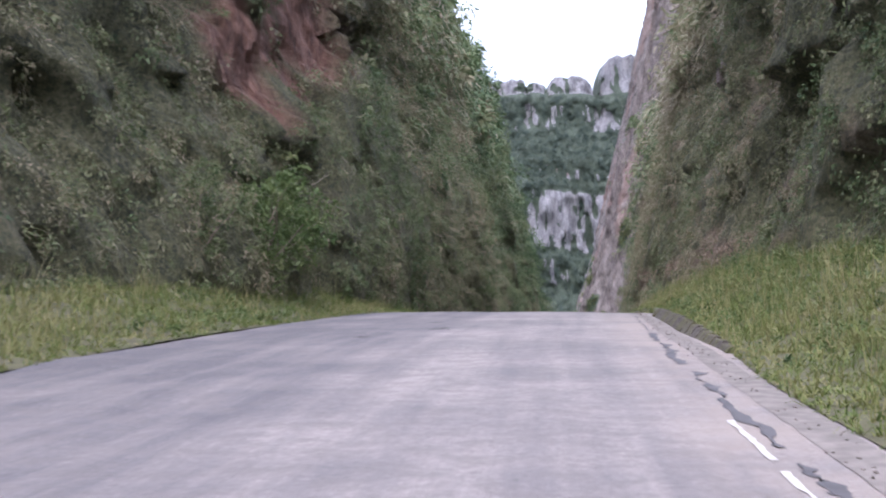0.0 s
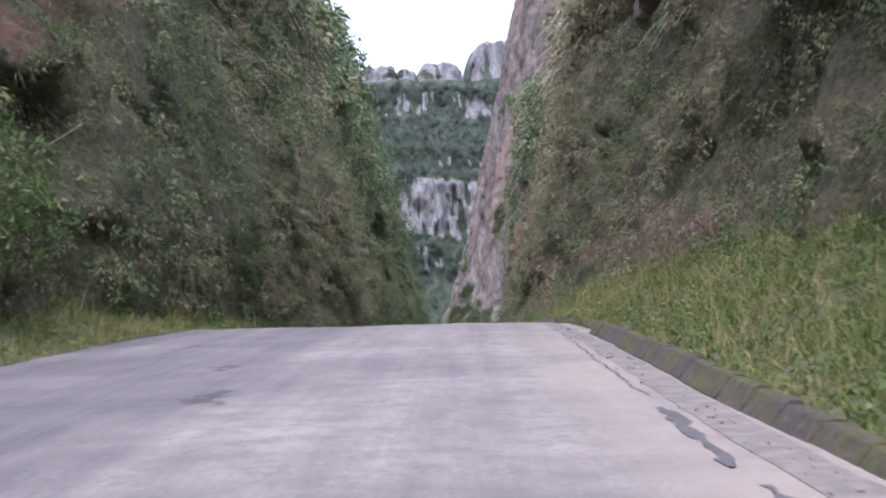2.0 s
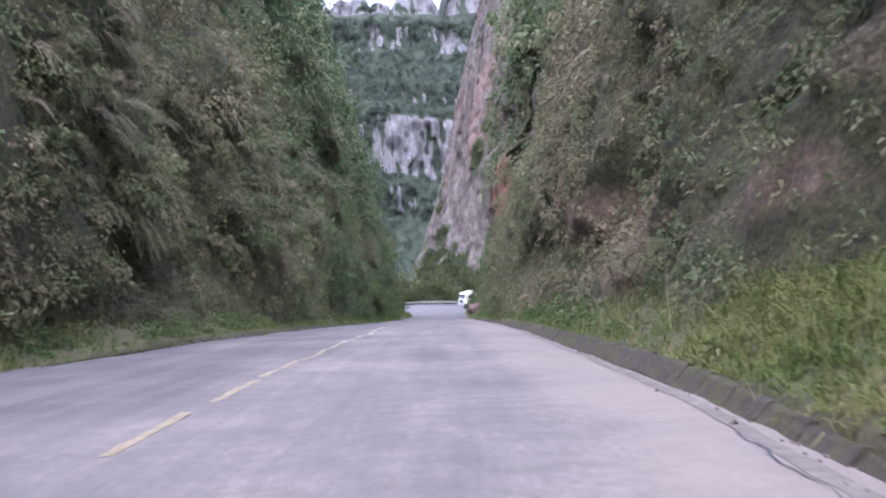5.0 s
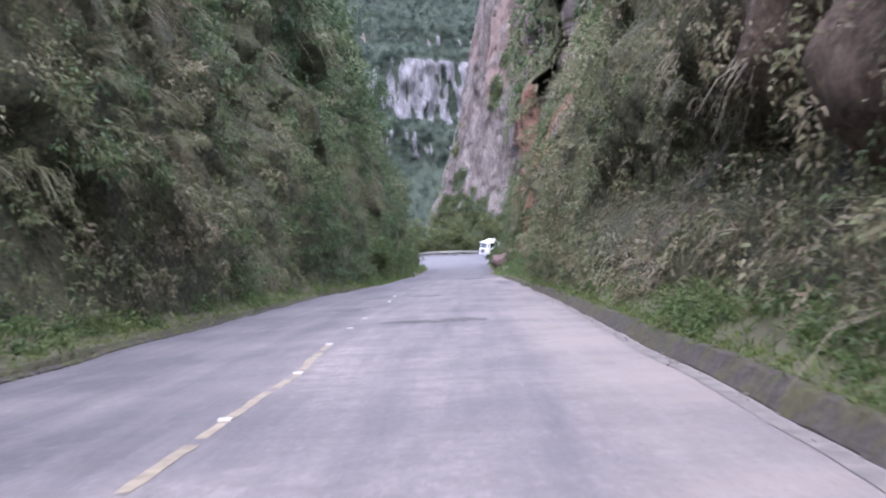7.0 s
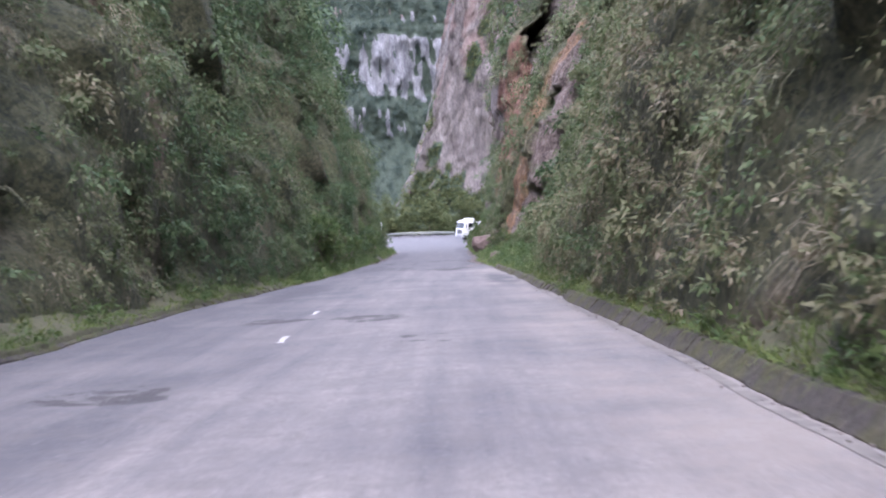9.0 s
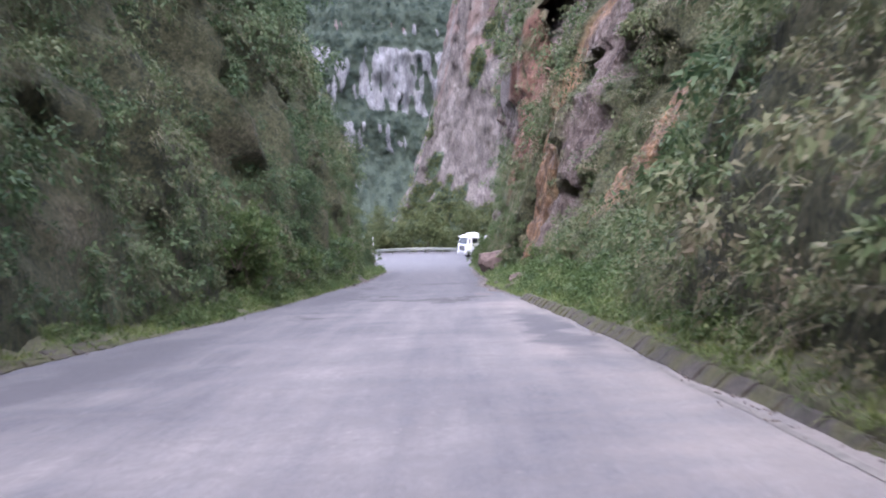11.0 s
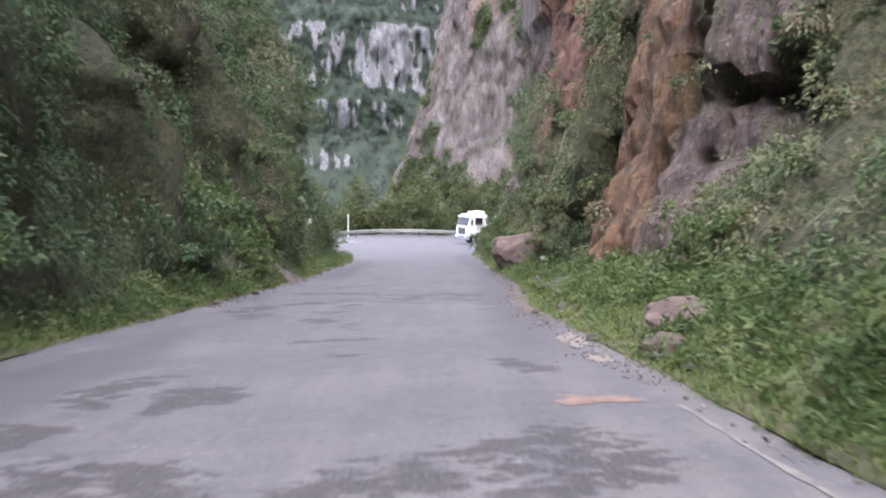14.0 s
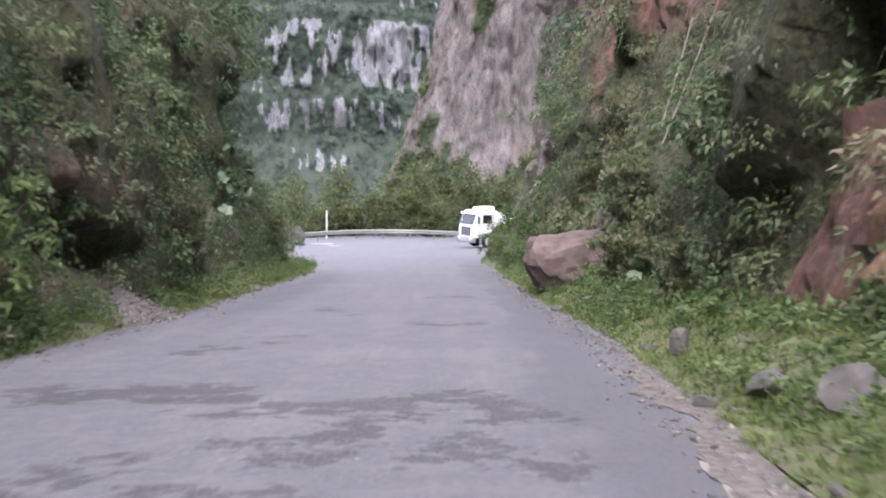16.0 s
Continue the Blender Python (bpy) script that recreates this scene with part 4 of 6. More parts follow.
def grow_verge(sign, seed):
    g = np.random.default_rng(seed)
    n = 11000 if sign > 0 else 6000
    y = 6 + (231 if sign > 0 else 217) * g.random(n)
    u = g.random(n) ** 1.2
    p, wide = verge_point(y, u, sign)
    keep = (g.random(n) < np.clip(wide / 3.0, 0.5, 1)) & (vnoise(y / 1.6, u * wide / 1.2, seed=seed) > -0.85)
    keep &= (sign > 0) | (np.abs(y - 186) > 1.8) | (g.random(n) < 0.12)
    p, y, u = p[keep], y[keep], u[keep]
    tall = np.interp(y, [0, 45, 70, 222], [0.6, 0.5, 0.32, 0.45]) * g.uniform(0.5, 1.25, len(y)) * (0.4 + 0.65 * smooth(u, 0, 0.3))
    tone = np.clip(0.5 + 0.4 * fbm(y / 3, u * 3, seed=seed + 1) + 0.2 * g.normal(size=len(y)) - 0.34 * smooth(y, 50, 64) + 0.1 * (y < 45), 0, 1)
    chunk = [blades(p, np.tile([0.0, 0.0, 1.0], (len(p), 1)), tall, 6, 0.0085, tone, seed + 2, sag=0.45, spread=0.5, steps=2)]
    pick = (g.random(len(p)) < 0.4) & (y < 62)          # pale seed heads standing above the rest
    chunk.append(blades(p[pick], np.tile([0.0, 0.0, 1.0], (pick.sum(), 1)), tall[pick] * 1.6, 5, 0.0065, np.full(pick.sum(), 1.0), seed + 3, sag=0.2, spread=0.22, steps=2))
    k = 9500 if sign > 0 else 4500
    y, u = g.uniform(6, 53, k), g.random(k) ** 0.9
    p, wide = verge_point(y, u, sign)
    tone = np.clip(0.55 + 0.5 * fbm(y / 1.7, u * wide / 1.4, seed=seed + 5) + 0.2 * g.normal(size=k), 0, 1)
    chunk.append(blades(p, np.tile([0.0, 0.0, 1.0], (k, 1)), g.uniform(0.12, 0.62, k) * (0.45 + 0.55 * smooth(u, 0, 0.25)) * (0.75 + 0.5 * smooth(fbm(y / 2.2, u * wide / 1.5, seed=seed + 9), -0.3, 0.4)), 7, 0.0105, tone, seed + 6, sag=0.55, spread=0.55, steps=2))
    k = 6000 if sign > 0 else 2800
    y, u = g.uniform(126, 218, k), g.random(k) ** 0.9
    p, wide = verge_point(y, u, sign)
    ok = (sign > 0) | (np.abs(y - 186) > 2.2)
    tone = np.clip(0.24 + 0.45 * fbm(y / 1.3, u * wide / 1.1, seed=seed + 15) + 0.15 * g.normal(size=k), 0, 1)
    chunk.append(blades(p[ok], np.tile([0.0, 0.0, 1.0], (ok.sum(), 1)), (g.uniform(0.18, 0.5, k) * (0.5 + 0.5 * smooth(u, 0, 0.2)))[ok], 6, 0.009, tone[ok], seed + 16, sag=0.6, spread=0.6, steps=2))
    k = 5000 if sign > 0 else 2600               # short tufts spilling over the road's edge
    y, u = g.uniform(6, 216, k), 0.3 * g.random(k) ** 1.6
    p, wide = verge_point(y, u, sign)
    chunk.append(blades(p, np.tile(unit(np.array([-0.25 * sign, 0.0, 1.0])), (k, 1)), g.uniform(0.12, 0.32, k), 6, 0.008, np.clip(g.normal(0.28, 0.2, k), 0, 1), seed + 4, sag=0.6, spread=0.7, steps=2))
    ob = merge("verge_grass", chunk, M_GRASS, "yellow-green roadside grass along the road", "grass")
    m = 6500
    y, u = 8 + 214 * g.random(m) ** 0.8, 0.06 + 0.95 * g.random(m)
    p, wide = verge_point(y, np.minimum(u, 1), sign)
    keep = vnoise(y / 2.5, u * 2, seed=seed + 7) > np.where(y < 50, 0.1, np.where(y < 130, 0.1, -0.3))
    keep &= (sign > 0) | (np.abs(y - 186) > 1.8) | (g.random(m) < 0.12)
    p, y, u = p[keep], y[keep], u[keep]
    tone = np.clip(0.52 + 0.45 * fbm(y / 1.3, u * 4, seed=seed + 12) + 0.2 * g.normal(size=len(y)), 0, 1)
    big = g.random(len(y)) ** 2
    k = 420 if sign > 0 else 160
    yb, ub = g.uniform(128, 216, k), 0.3 + 0.7 * g.random(k)
    pb, wide = verge_point(yb, ub, sign)
    ok = (sign > 0) | (np.abs(yb - 186) > 2.2)
    herbs = cushions(pb[ok], np.tile([0.0, 0.0, 1.0], (ok.sum(), 1)), 0.14 + 0.36 * g.random(ok.sum()) ** 2, 110, 0.06 + 0.07 * g.random(ok.sum()), np.clip(0.4 + 0.35 * g.normal(size=ok.sum()), 0, 1), seed + 18, tall=1.25, loose=0.6)
    merge("verge_weeds", [herbs, cushions(p, np.tile([0.0, 0.0, 1.0], (len(p), 1)), 0.08 + 0.34 * big, 40, 0.04 + 0.05 * g.random(len(p)), tone, seed + 8, tall=0.95, loose=0.55)], M_BUSH, "leafy green weeds among the roadside grass", "weeds")


grow_verge(1, 41)
grow_verge(-1, 43)

# ---- far mountain ----
def mountain():
    zs = np.concatenate([np.arange(-150, 0, 4.0), np.arange(0, 220, 1.9)])
    xs = np.concatenate([np.arange(-180, -30, 3.5), np.arange(-30, 205, 1.35), np.arange(205, 420, 4.0)])
    X, Z = np.meshgrid(xs, zs, indexing="ij")
    wob = 5 * fbm(X / 60, Z / 400, seed=501, octaves=3)
    zz = Z + wob
    base = np.interp(zz, [-160, 0, 4, 30, 42, 46, 95, 105, 118, 160, 164, 182, 194, 198, 214, 240], [880, 1052, 1056, 1060, 1074, 1078, 1088, 1100, 1106, 1152, 1155, 1160, 1180, 1183, 1190, 1260])
    rockband = np.zeros_like(Z)
    for lo, hi, at, wide, thr in ((5, 29, 66, 48, 0.0), (36, 90, 82, 72, -0.05), (100, 114, 100, 70, 0.25), (150, 178, 120, 60, 0.3), (-24, -7, 50, 22, 0.15)):
        inside = smooth(zz, lo - 3, lo + 5) * (1 - smooth(zz, hi - 5, hi + 3))
        n = 0.6 * fbm(X / 16, Z / 30, seed=510 + int(lo) % 50, octaves=3) + 0.95 * fbm(X / 3.6, Z / 15, seed=530, octaves=4) - smooth(np.abs(X - at), wide * 0.7, wide * 1.3) * 0.9
        rockband = np.maximum(rockband, inside * smooth(n, thr - 0.35, thr + 0.45))
    crest = 197 + 2 * fbm(X / 15, 0, seed=540, octaves=3)
    round_y = 0
    for cx, half, top in ((-70, 40, 208), (-20, 25, 211), (25, 22, 206), (63, 20, 212), (91, 11, 207), (124, 23, 214), (186, 33, 238), (240, 30, 246), (295, 40, 252), (370, 50, 250)):
        u = np.clip(np.abs(X - cx) / half, 0, 1)
        crest = np.maximum(crest, 188 + (top - 188) * (1 - u ** 6) ** 0.5 + (1.8 * fbm(X / 6, 0, seed=541, octaves=3) - 1.2) * (u < 0.95))
        round_y = round_y + np.where(u < 1, 9 * u ** 3, 0)
    Zc = np.where(Z > 188, 188 + (Z - 188) * (crest - 188) / 32.0, Z)
    cliffy = smooth(Zc, 190, 194) * (1 - smooth(Zc, crest - 4, crest - 1.5)) * smooth(fbm(X / 7, Zc / 20, seed=545, octaves=3), -0.75, -0.45)
    rockband = np.where(Z > 188, cliffy, rockband)
    y = base + (10 * fbm(X / 30, Z / 60, seed=550, octaves=4) + 3.5 * fbm(X / 6, Z / 25, seed=551, octaves=3)) * (0.5 + rockband) + (1 - rockband) * 3 * fbm(X / 5, Z / 5, seed=552, octaves=2)
    y = y + np.where(Z > 188, round_y, 0)
    y[:, -1] += 60
    rust = 0.5 * smooth(zz, 100, 106) * (1 - smooth(zz, 114, 121)) * smooth(fbm(X / 18, Z / 10, seed=560), -0.1, 0.4)
    P = np.stack([X, y, Zc], -1)
    ob = sheet("mountain", P.reshape(-1, 3), grid_faces(*X.shape, flip=True), M_HAZY_MOUNTAIN, attrs={"green": (1 - rockband).ravel(), "rust": rust.ravel()})
    tagged(ob, "forested mountain face with pale streaked cliff bands", "mountain", kind="structure")
    g = np.random.default_rng(91)
    n = 7500
    i, j = g.integers(10, len(xs) - 20, n), g.integers(0, len(zs) - 4, n)
    keep = (rockband[i, j] < 0.35) & (Z[i, j] < 186)
    c = P[i[keep], j[keep]]
    tone = np.clip(0.5 + 0.3 * fbm(c[:, 0] / 25, c[:, 2] / 18, seed=570) + 0.2 * g.normal(size=len(c)), 0, 1)
    merge("far_forest", [leaves(c + [0, -1.5, 1.5], np.tile(unit(np.array([0, -0.6, 0.8])), (len(c), 1)), g.uniform(1.6, 3.6, len(c)), 22, 1.9, tone, 92, flat=0.8, slim=True)], M_HAZY_FOREST, "dark green cloud forest covering the mountain slopes", "forest")


mountain()


# ---- the tall rock beyond the bend ----
def pinnacle():
    us = np.concatenate([np.arange(-60, -4, 2.0), np.arange(-4, 60, 0.5)])
    zs = np.concatenate([np.arange(-60, -16, 3.0), np.arange(-16, 112, 0.9)])
    U, Z = np.meshgrid(us, zs, indexing="ij")
    left = 45 + 0.205 * (Z + 16) - 2.2 * (1 - smooth(Z, 30, 80)) - 2.0 * (1 - smooth(Z, -6, 8))
    W = left + np.maximum(U, 0) * 1.0 + np.minimum(U, 0)      # joints stand upright on the leaning face
    bend_u = W + 0.8 * fbm(W / 8, Z / 14, seed=604, octaves=3)
    ribs = 1 - smooth(np.abs(vnoise(bend_u / 3.4, Z / 34, seed=602)), 0, 0.16) + 0.5 * (1 - smooth(np.abs(vnoise(bend_u / 1.5, Z / 22, seed=606)), 0, 0.2))
    relief = 1.8 * fbm(W / 11, Z / 40, seed=601, octaves=3) + 1.1 * ribs + 0.5 * np.round(2.5 * vnoise(bend_u / 2.4, Z / 9, seed=605)) + 0.6 * fbm(W / 1.3, Z / 2.2, seed=603, octaves=3)
    face = np.maximum(U, 0)
    flank = np.minimum(U, 0)
    bend = 3.0 * np.exp(-np.abs(U) / 3.0)
    X = left + face + bend * 0.5 - 0.1 * flank + relief * (U < 3) * 0.7 - 4 * smooth(-Z, 4, 18)
    Y = 384 - flank + 0.08 * face + 0.13 * (Z + 16) + relief + bend - 6 * smooth(-Z, 0, 20)
    n = fbm(U / 6, Z / 10, seed=610, octaves=4)
    green = 0.8 * smooth(n, 0.62, 0.8) * (Z < 60) + smooth(-Z, 8, 16) * smooth(n, -0.4, 0.2)
    for cu, cz, lu, lz in ((7.5, 20, 1.5, 5), (2.5, -3, 1.6, 4), (0.5, -9, 2.5, 3), (7, -8, 1.3, 4), (9, 29, 2.0, 2.5)):
        green = np.maximum(green, smooth(1.1 - ((U - cu) / lu) ** 2 - ((Z - cz) / lz) ** 2 - 0.8 * n, 0, 0.4))
    rust = 0.35 * smooth(fbm(U / 7, Z / 12, seed=620), 0.25, 0.7)
    P = np.stack([X, Y, Z], -1)
    ob = sheet("rock_pinnacle", P.reshape(-1, 3), grid_faces(*U.shape), M_PINNACLE, attrs={"green": np.clip(green, 0, 1).ravel(), "rust": rust.ravel()})
    tagged(ob, "tall grey-pink rock tower streaked dark and white with shrubs", "rock face", kind="structure")
    g = np.random.default_rng(95)
    i, j = g.integers(20, len(us), 24000), g.integers(10, len(zs), 24000)
    keep = np.clip(green, 0, 1)[i, j] > 0.4
    c = P[i[keep], j[keep]]
    tone = np.clip(0.55 + 0.25 * g.normal(size=len(c)), 0, 1)
    merge("ledge_shrubs", [leaves(c + [-0.2, -0.4, 0.2], np.tile(unit(np.array([-0.3, -0.8, 0.4])), (len(c), 1)), g.uniform(0.5, 1.3, len(c)), 16, 0.5, tone, 96, flat=0.8)], M_TREE, "shrubs growing on ledges of the rock tower", "shrubs")


pinnacle()


# ---- kerbs and gutter along the asphalt ----
def along(y, s, up=0.0):
    """A frame on the road's edge: x across, y ahead, z up."""
    d = 0.25
    a, b = Vector(on_road(np.float64(y - d), np.float64(s), up)), Vector(on_road(np.float64(y + d), np.float64(s), up))
    ahead = (b - a).normalized()
    side = ahead.cross(Vector((0, 0, 1))).normalized()
    return Matrix((side, ahead, side.cross(ahead))).transposed().to_4x4(), (a + b) / 2


def kerb_mesh(seed, high, wide):
    g = random.Random(seed)
    bm = bmesh.new()
    outline = [(0.0, -0.15), (0.01, 0.02), (0.09, high * 0.5), (0.17, high * 0.93), (0.21, high), (wide - 0.03, high * 0.97), (wide, -0.15)]
    rings = []
    for k in range(5):
        y = -0.503 + 1.006 * k / 4
        rings.append([bm.verts.new((x + g.uniform(-0.007, 0.007), y, z + (g.uniform(-0.012, 0.01) if z > 0 else 0))) for x, z in outline])
    for a, b in zip(rings, rings[1:]):
        for n in range(len(outline) - 1):
            bm.faces.new((a[n], b[n], b[n + 1], a[n + 1]))
    bm.faces.new(rings[0]), bm.faces.new(rings[-1][::-1])
    me = bpy.data.meshes.new("kerb_stone")
    bm.to_mesh(me)
    bm.free()
    me.materials.append(M_KERB)
    return me


def kerb_line(name, sign, start, stop, high, wide, edge, label):
    base = new(name)
    tagged(base, label, "kerb", kind="structure")
    shapes = [kerb_mesh(700 + n + int(start), high, wide) for n in range(7)]
    g = random.Random(int(start))
    for y in np.arange(start, stop, 1.0):
        turn, p = along(y, sign * (edge(y) + 0.03))
        ob = new("kerb_stone", g.choice(shapes))
        ob.parent = base
        flip = pose(0, 0, 0, 0, 0, 0 if sign > 0 else 180)
        sunk = 0.16 * max(0.0, 1 - (y - start) / 7)
        ob.matrix_world = Matrix.Translation(p + Vector((g.uniform(-0.004, 0.004), 0, g.uniform(-0.006, 0.004) - sunk))) @ turn @ flip @ pose(0, 0, 0, g.uniform(-0.2, 0.2), g.uniform(-0.25, 0.25), g.uniform(-0.15, 0.15))


kerb_offset = lambda y: edge_right(y) + np.interp(y, [36, 46], [0.36, 0.08])
kerb_line("kerb_right_upper", 1, 19, 38, 0.25, 0.34, kerb_offset, "stained concrete kerb with mossy joints along the road")
kerb_line("kerb_right_lower", 1, 110, 143, 0.19, 0.32, kerb_offset, "low sunken mossy concrete kerb half hidden by grass")
kerb_line("kerb_right", 1, 44, 110, 0.22, 0.32, kerb_offset, "stained concrete kerb with mossy joints along the road")
kerb_line("kerb_left", -1, 62, 126, 0.15, 0.28, edge_left, "low broken concrete kerb at the foot of the cutting")


def strip(name, mat, ys, centre, half, up, label, category, parent=None, ragged=0.0, seed=0):
    ys = np.asarray(ys)
    wob = ragged * fbm(ys / 0.35, 0.5, seed=seed), ragged * fbm(ys / 0.4, 7.5, seed=seed)
    cols = np.linspace(-1, 1, 4)
    S = np.stack([centre(ys) + c * np.asarray(half) + (wob[0] if c < 0 else wob[1]) * abs(c) for c in cols], 1)
    Y = np.repeat(ys[:, None], 4, 1)
    ob = sheet(name, on_road(Y, S, up).reshape(-1, 3), grid_faces(*S.shape), mat, parent)
    if parent is None:
        tagged(ob, label, category, kind="structure")
    return ob


strip("gutter", M_GUTTER, np.arange(4, 149, 0.4), lambda y: edge_right(y) + np.interp(y, [34, 46], [0.16, 0.0]), np.interp(np.arange(4, 149, 0.4), [34, 46, 100, 120], [0.2, 0.08, 0.07, 0.03]), 0.006, "pale worn concrete gutter strip beside the asphalt", "gutter", ragged=0.02, seed=5)


for first, last in ((5, 8.5), (9.2, 15.5), (16.4, 21), (21.6, 25)):
    strip("tar_seam", M_NEWTAR, np.arange(first, last, 0.12), lambda y: np.interp(y, [5, 18, 26], [1.64, 1.72, 1.88]) + 0.05 * fbm(y / 1.3, 2.5, seed=31), 0.04, 0.008, "dark ragged tar seam between asphalt and gutter", "tar seam", ragged=0.09, seed=6)
strip("road_crack", M_PATCH, np.arange(26, 47, 0.1), lambda y: np.interp(y, [26, 37, 47], [1.88, 1.98, 2.1]) + 0.06 * fbm(y / 0.7, 3.5, seed=32, octaves=5, rough=0.65), 0.011, 0.008, "thin dark crack along the gutter's edge", "crack", ragged=0.012, seed=7)
strip("shoulder", M_SCREE, np.arange(160, 180, 0.15), lambda y: edge_right(y) + 0.22 + 0.12 * fbm(y / 1.5, 4.5, seed=33), 0.26 * np.exp(-((np.arange(160, 180, 0.15) - 169) / 7) ** 2) + 0.04, 0.01, "brown gravelly soil shoulder between asphalt and weeds", "shoulder", ragged=0.17, seed=8)


def line_s(y):
    return np.interp(y, [45, 60, 75, 100, 120, 135], [-2.2, -2.1, -1.95, -2.5, -3.3, -3.7])


markings = tagged(new("road_markings"), "faded yellow centre line and broken white edge line", "road marking", kind="structure")
g = random.Random(12)
y = 47.0
while y < 79:
    n = g.uniform(1.2, 4.5)
    strip("yellow_dash", M_YELLOW, np.arange(y, y + n, 0.2), line_s, 0.05, 0.005, "", "", markings, 0.025, int(y * 7))
    y += n + g.choice([0.15, 0.3, 0.9])
for y in (100, 107.5):
    strip("white_dash", M_WHITE, np.arange(y, y + 1.6, 0.2), line_s, 0.05, 0.005, "", "", markings, 0.04, int(y))
for y, n in ((5.0, 3.2), (8.6, 2.2)):
    strip("white_dash", M_WHITE, np.arange(y, y + n, 0.15), lambda q: np.interp(q, [0, 17, 25], [1.5, 1.52, 1.65]), 0.03, 0.008, "", "", markings, 0.025, int(y * 3))

bm = bmesh.new()
box(bm, (0.12, 0.1, 0.03), (0, 0, 0.012), bevel=0.008)
stud = part("road_stud", bm, M_WHITE)
tagged(stud, "small pale reflective stud on the yellow line", "road stud", group="studs on the centre line")
stud_places = [66.2, 70.4, 74.7, 79.0, 83.4, 87.8]
for n, y in enumerate(stud_places):
    turn, p = along(y, float(line_s(y)))
    m = Matrix.Translation(p) @ turn
    if n:
        copy_thing(stud, m)
    else:
        stud.matrix_basis = m


# ---- mended and broken places in the asphalt ----
def blob(name, mat, y, s, ly, ls, seed, up=0.005, ragged=0.35, parent=None, turn=0.0):
    a = np.linspace(0, 2 * math.pi, 41)[:-1]
    r = 1 + ragged * fbm(np.cos(a) * 1.6, np.sin(a) * 1.6, seed, octaves=4, seed=seed)
    rings = np.array([0.001, 0.3, 0.6, 0.85, 1.0])
    u, v = np.outer(rings, r * np.cos(a)) * ls, np.outer(rings, r * np.sin(a)) * ly
    c, q = math.cos(turn), math.sin(turn)
    P = on_road(y + v * c + u * q, s + u * c - v * q, up)
    n = 40
    f = [[k * n + i, k * n + (i + 1) % n, (k + 1) * n + (i + 1) % n, (k + 1) * n + i] for k in range(4) for i in range(n)]
    return sheet(name, P.reshape(-1, 3), np.array(f)[:, ::-1], mat, parent)


repairs = tagged(new("gutter_remains"), "pale remains of concrete gutter at the asphalt's edge", "gutter remains", kind="structure")
for n, (y, s, ly, ls) in enumerate(((156.2, 1.85, 1.4, 0.2), (168, 1.9, 2, 0.25), (153.0, 1.9, 0.6, 0.15))):
    blob("grit_patch", M_SAND, y, s, ly, ls, 880 + n, 0.0045 + 0.0003 * n, 0.45, repairs)


clay = blob("clay_stain", M_CLAY, 149.2, 1.38, 0.34, 0.34, 891, 0.007, 0.7)
tagged(clay, "smear of orange clay on the dark asphalt", "clay stain", kind="structure")


# ---- boulders and loose stones ----
def rock_mesh(name, size, seed, mat, cuts=7, subdiv=3, rough=0.12):
    g = random.Random(seed)
    bm = bmesh.new()
    bmesh.ops.create_icosphere(bm, subdivisions=subdiv, radius=1.0)
    for _ in range(cuts):
        n = Vector((g.gauss(0, 1), g.gauss(0, 1), g.gauss(0, 0.8))).normalized()
        d = g.uniform(0.45, 0.8)
        for v in bm.verts:
            over = v.co.dot(n) - d
            if over > 0:
                v.co -= n * over * 0.93
    for v in bm.verts:
        v.co *= 1 + rough * noise.fractal(v.co * 2.2 + Vector((seed, 0, 0)), 1.0, 2.0, 4)
        v.co = Vector((v.co.x * size[0], v.co.y * size[1], v.co.z * size[2]))
    me = bpy.data.meshes.new(name)
    bm.to_mesh(me)
    bm.free()
    me.materials.append(mat)
    return me


def ground_at(y, s):
    sign = 1 if s > 0 else -1
    table = RIGHT if sign > 0 else LEFT
    keys = sorted(table)
    foot = float(np.interp(y, keys, [table[k][0] for k in keys])) + 0.5
    a = float(edge_right(y) + 0.34 if sign > 0 else edge_left(y) + 0.1)
    if abs(s) < a:
        return float(on_road(np.float64(y), np.float64(s))[2])
    p, _ = verge_point(np.float64(y), np.float64(min(1.0, (abs(s) - a) / (foot - a))), sign)
    return float(p[2])


def put_rock(name, y, s, size, seed, mat, label, turn=0, sink=0.25, cuts=7, tilt=0, group=""):
    ob = new(name, rock_mesh(name, size, seed, mat, cuts, 4 if max(size) > 0.4 else 2))
    ob.matrix_world = Matrix.Translation((float(road_x(y)) + s, y, ground_at(y, s) + size[2] * (1 - 2 * sink))) @ pose(0, 0, 0, 0, tilt, turn)
    return tagged(ob, label, "boulder" if max(size) > 0.4 else "stone", group)


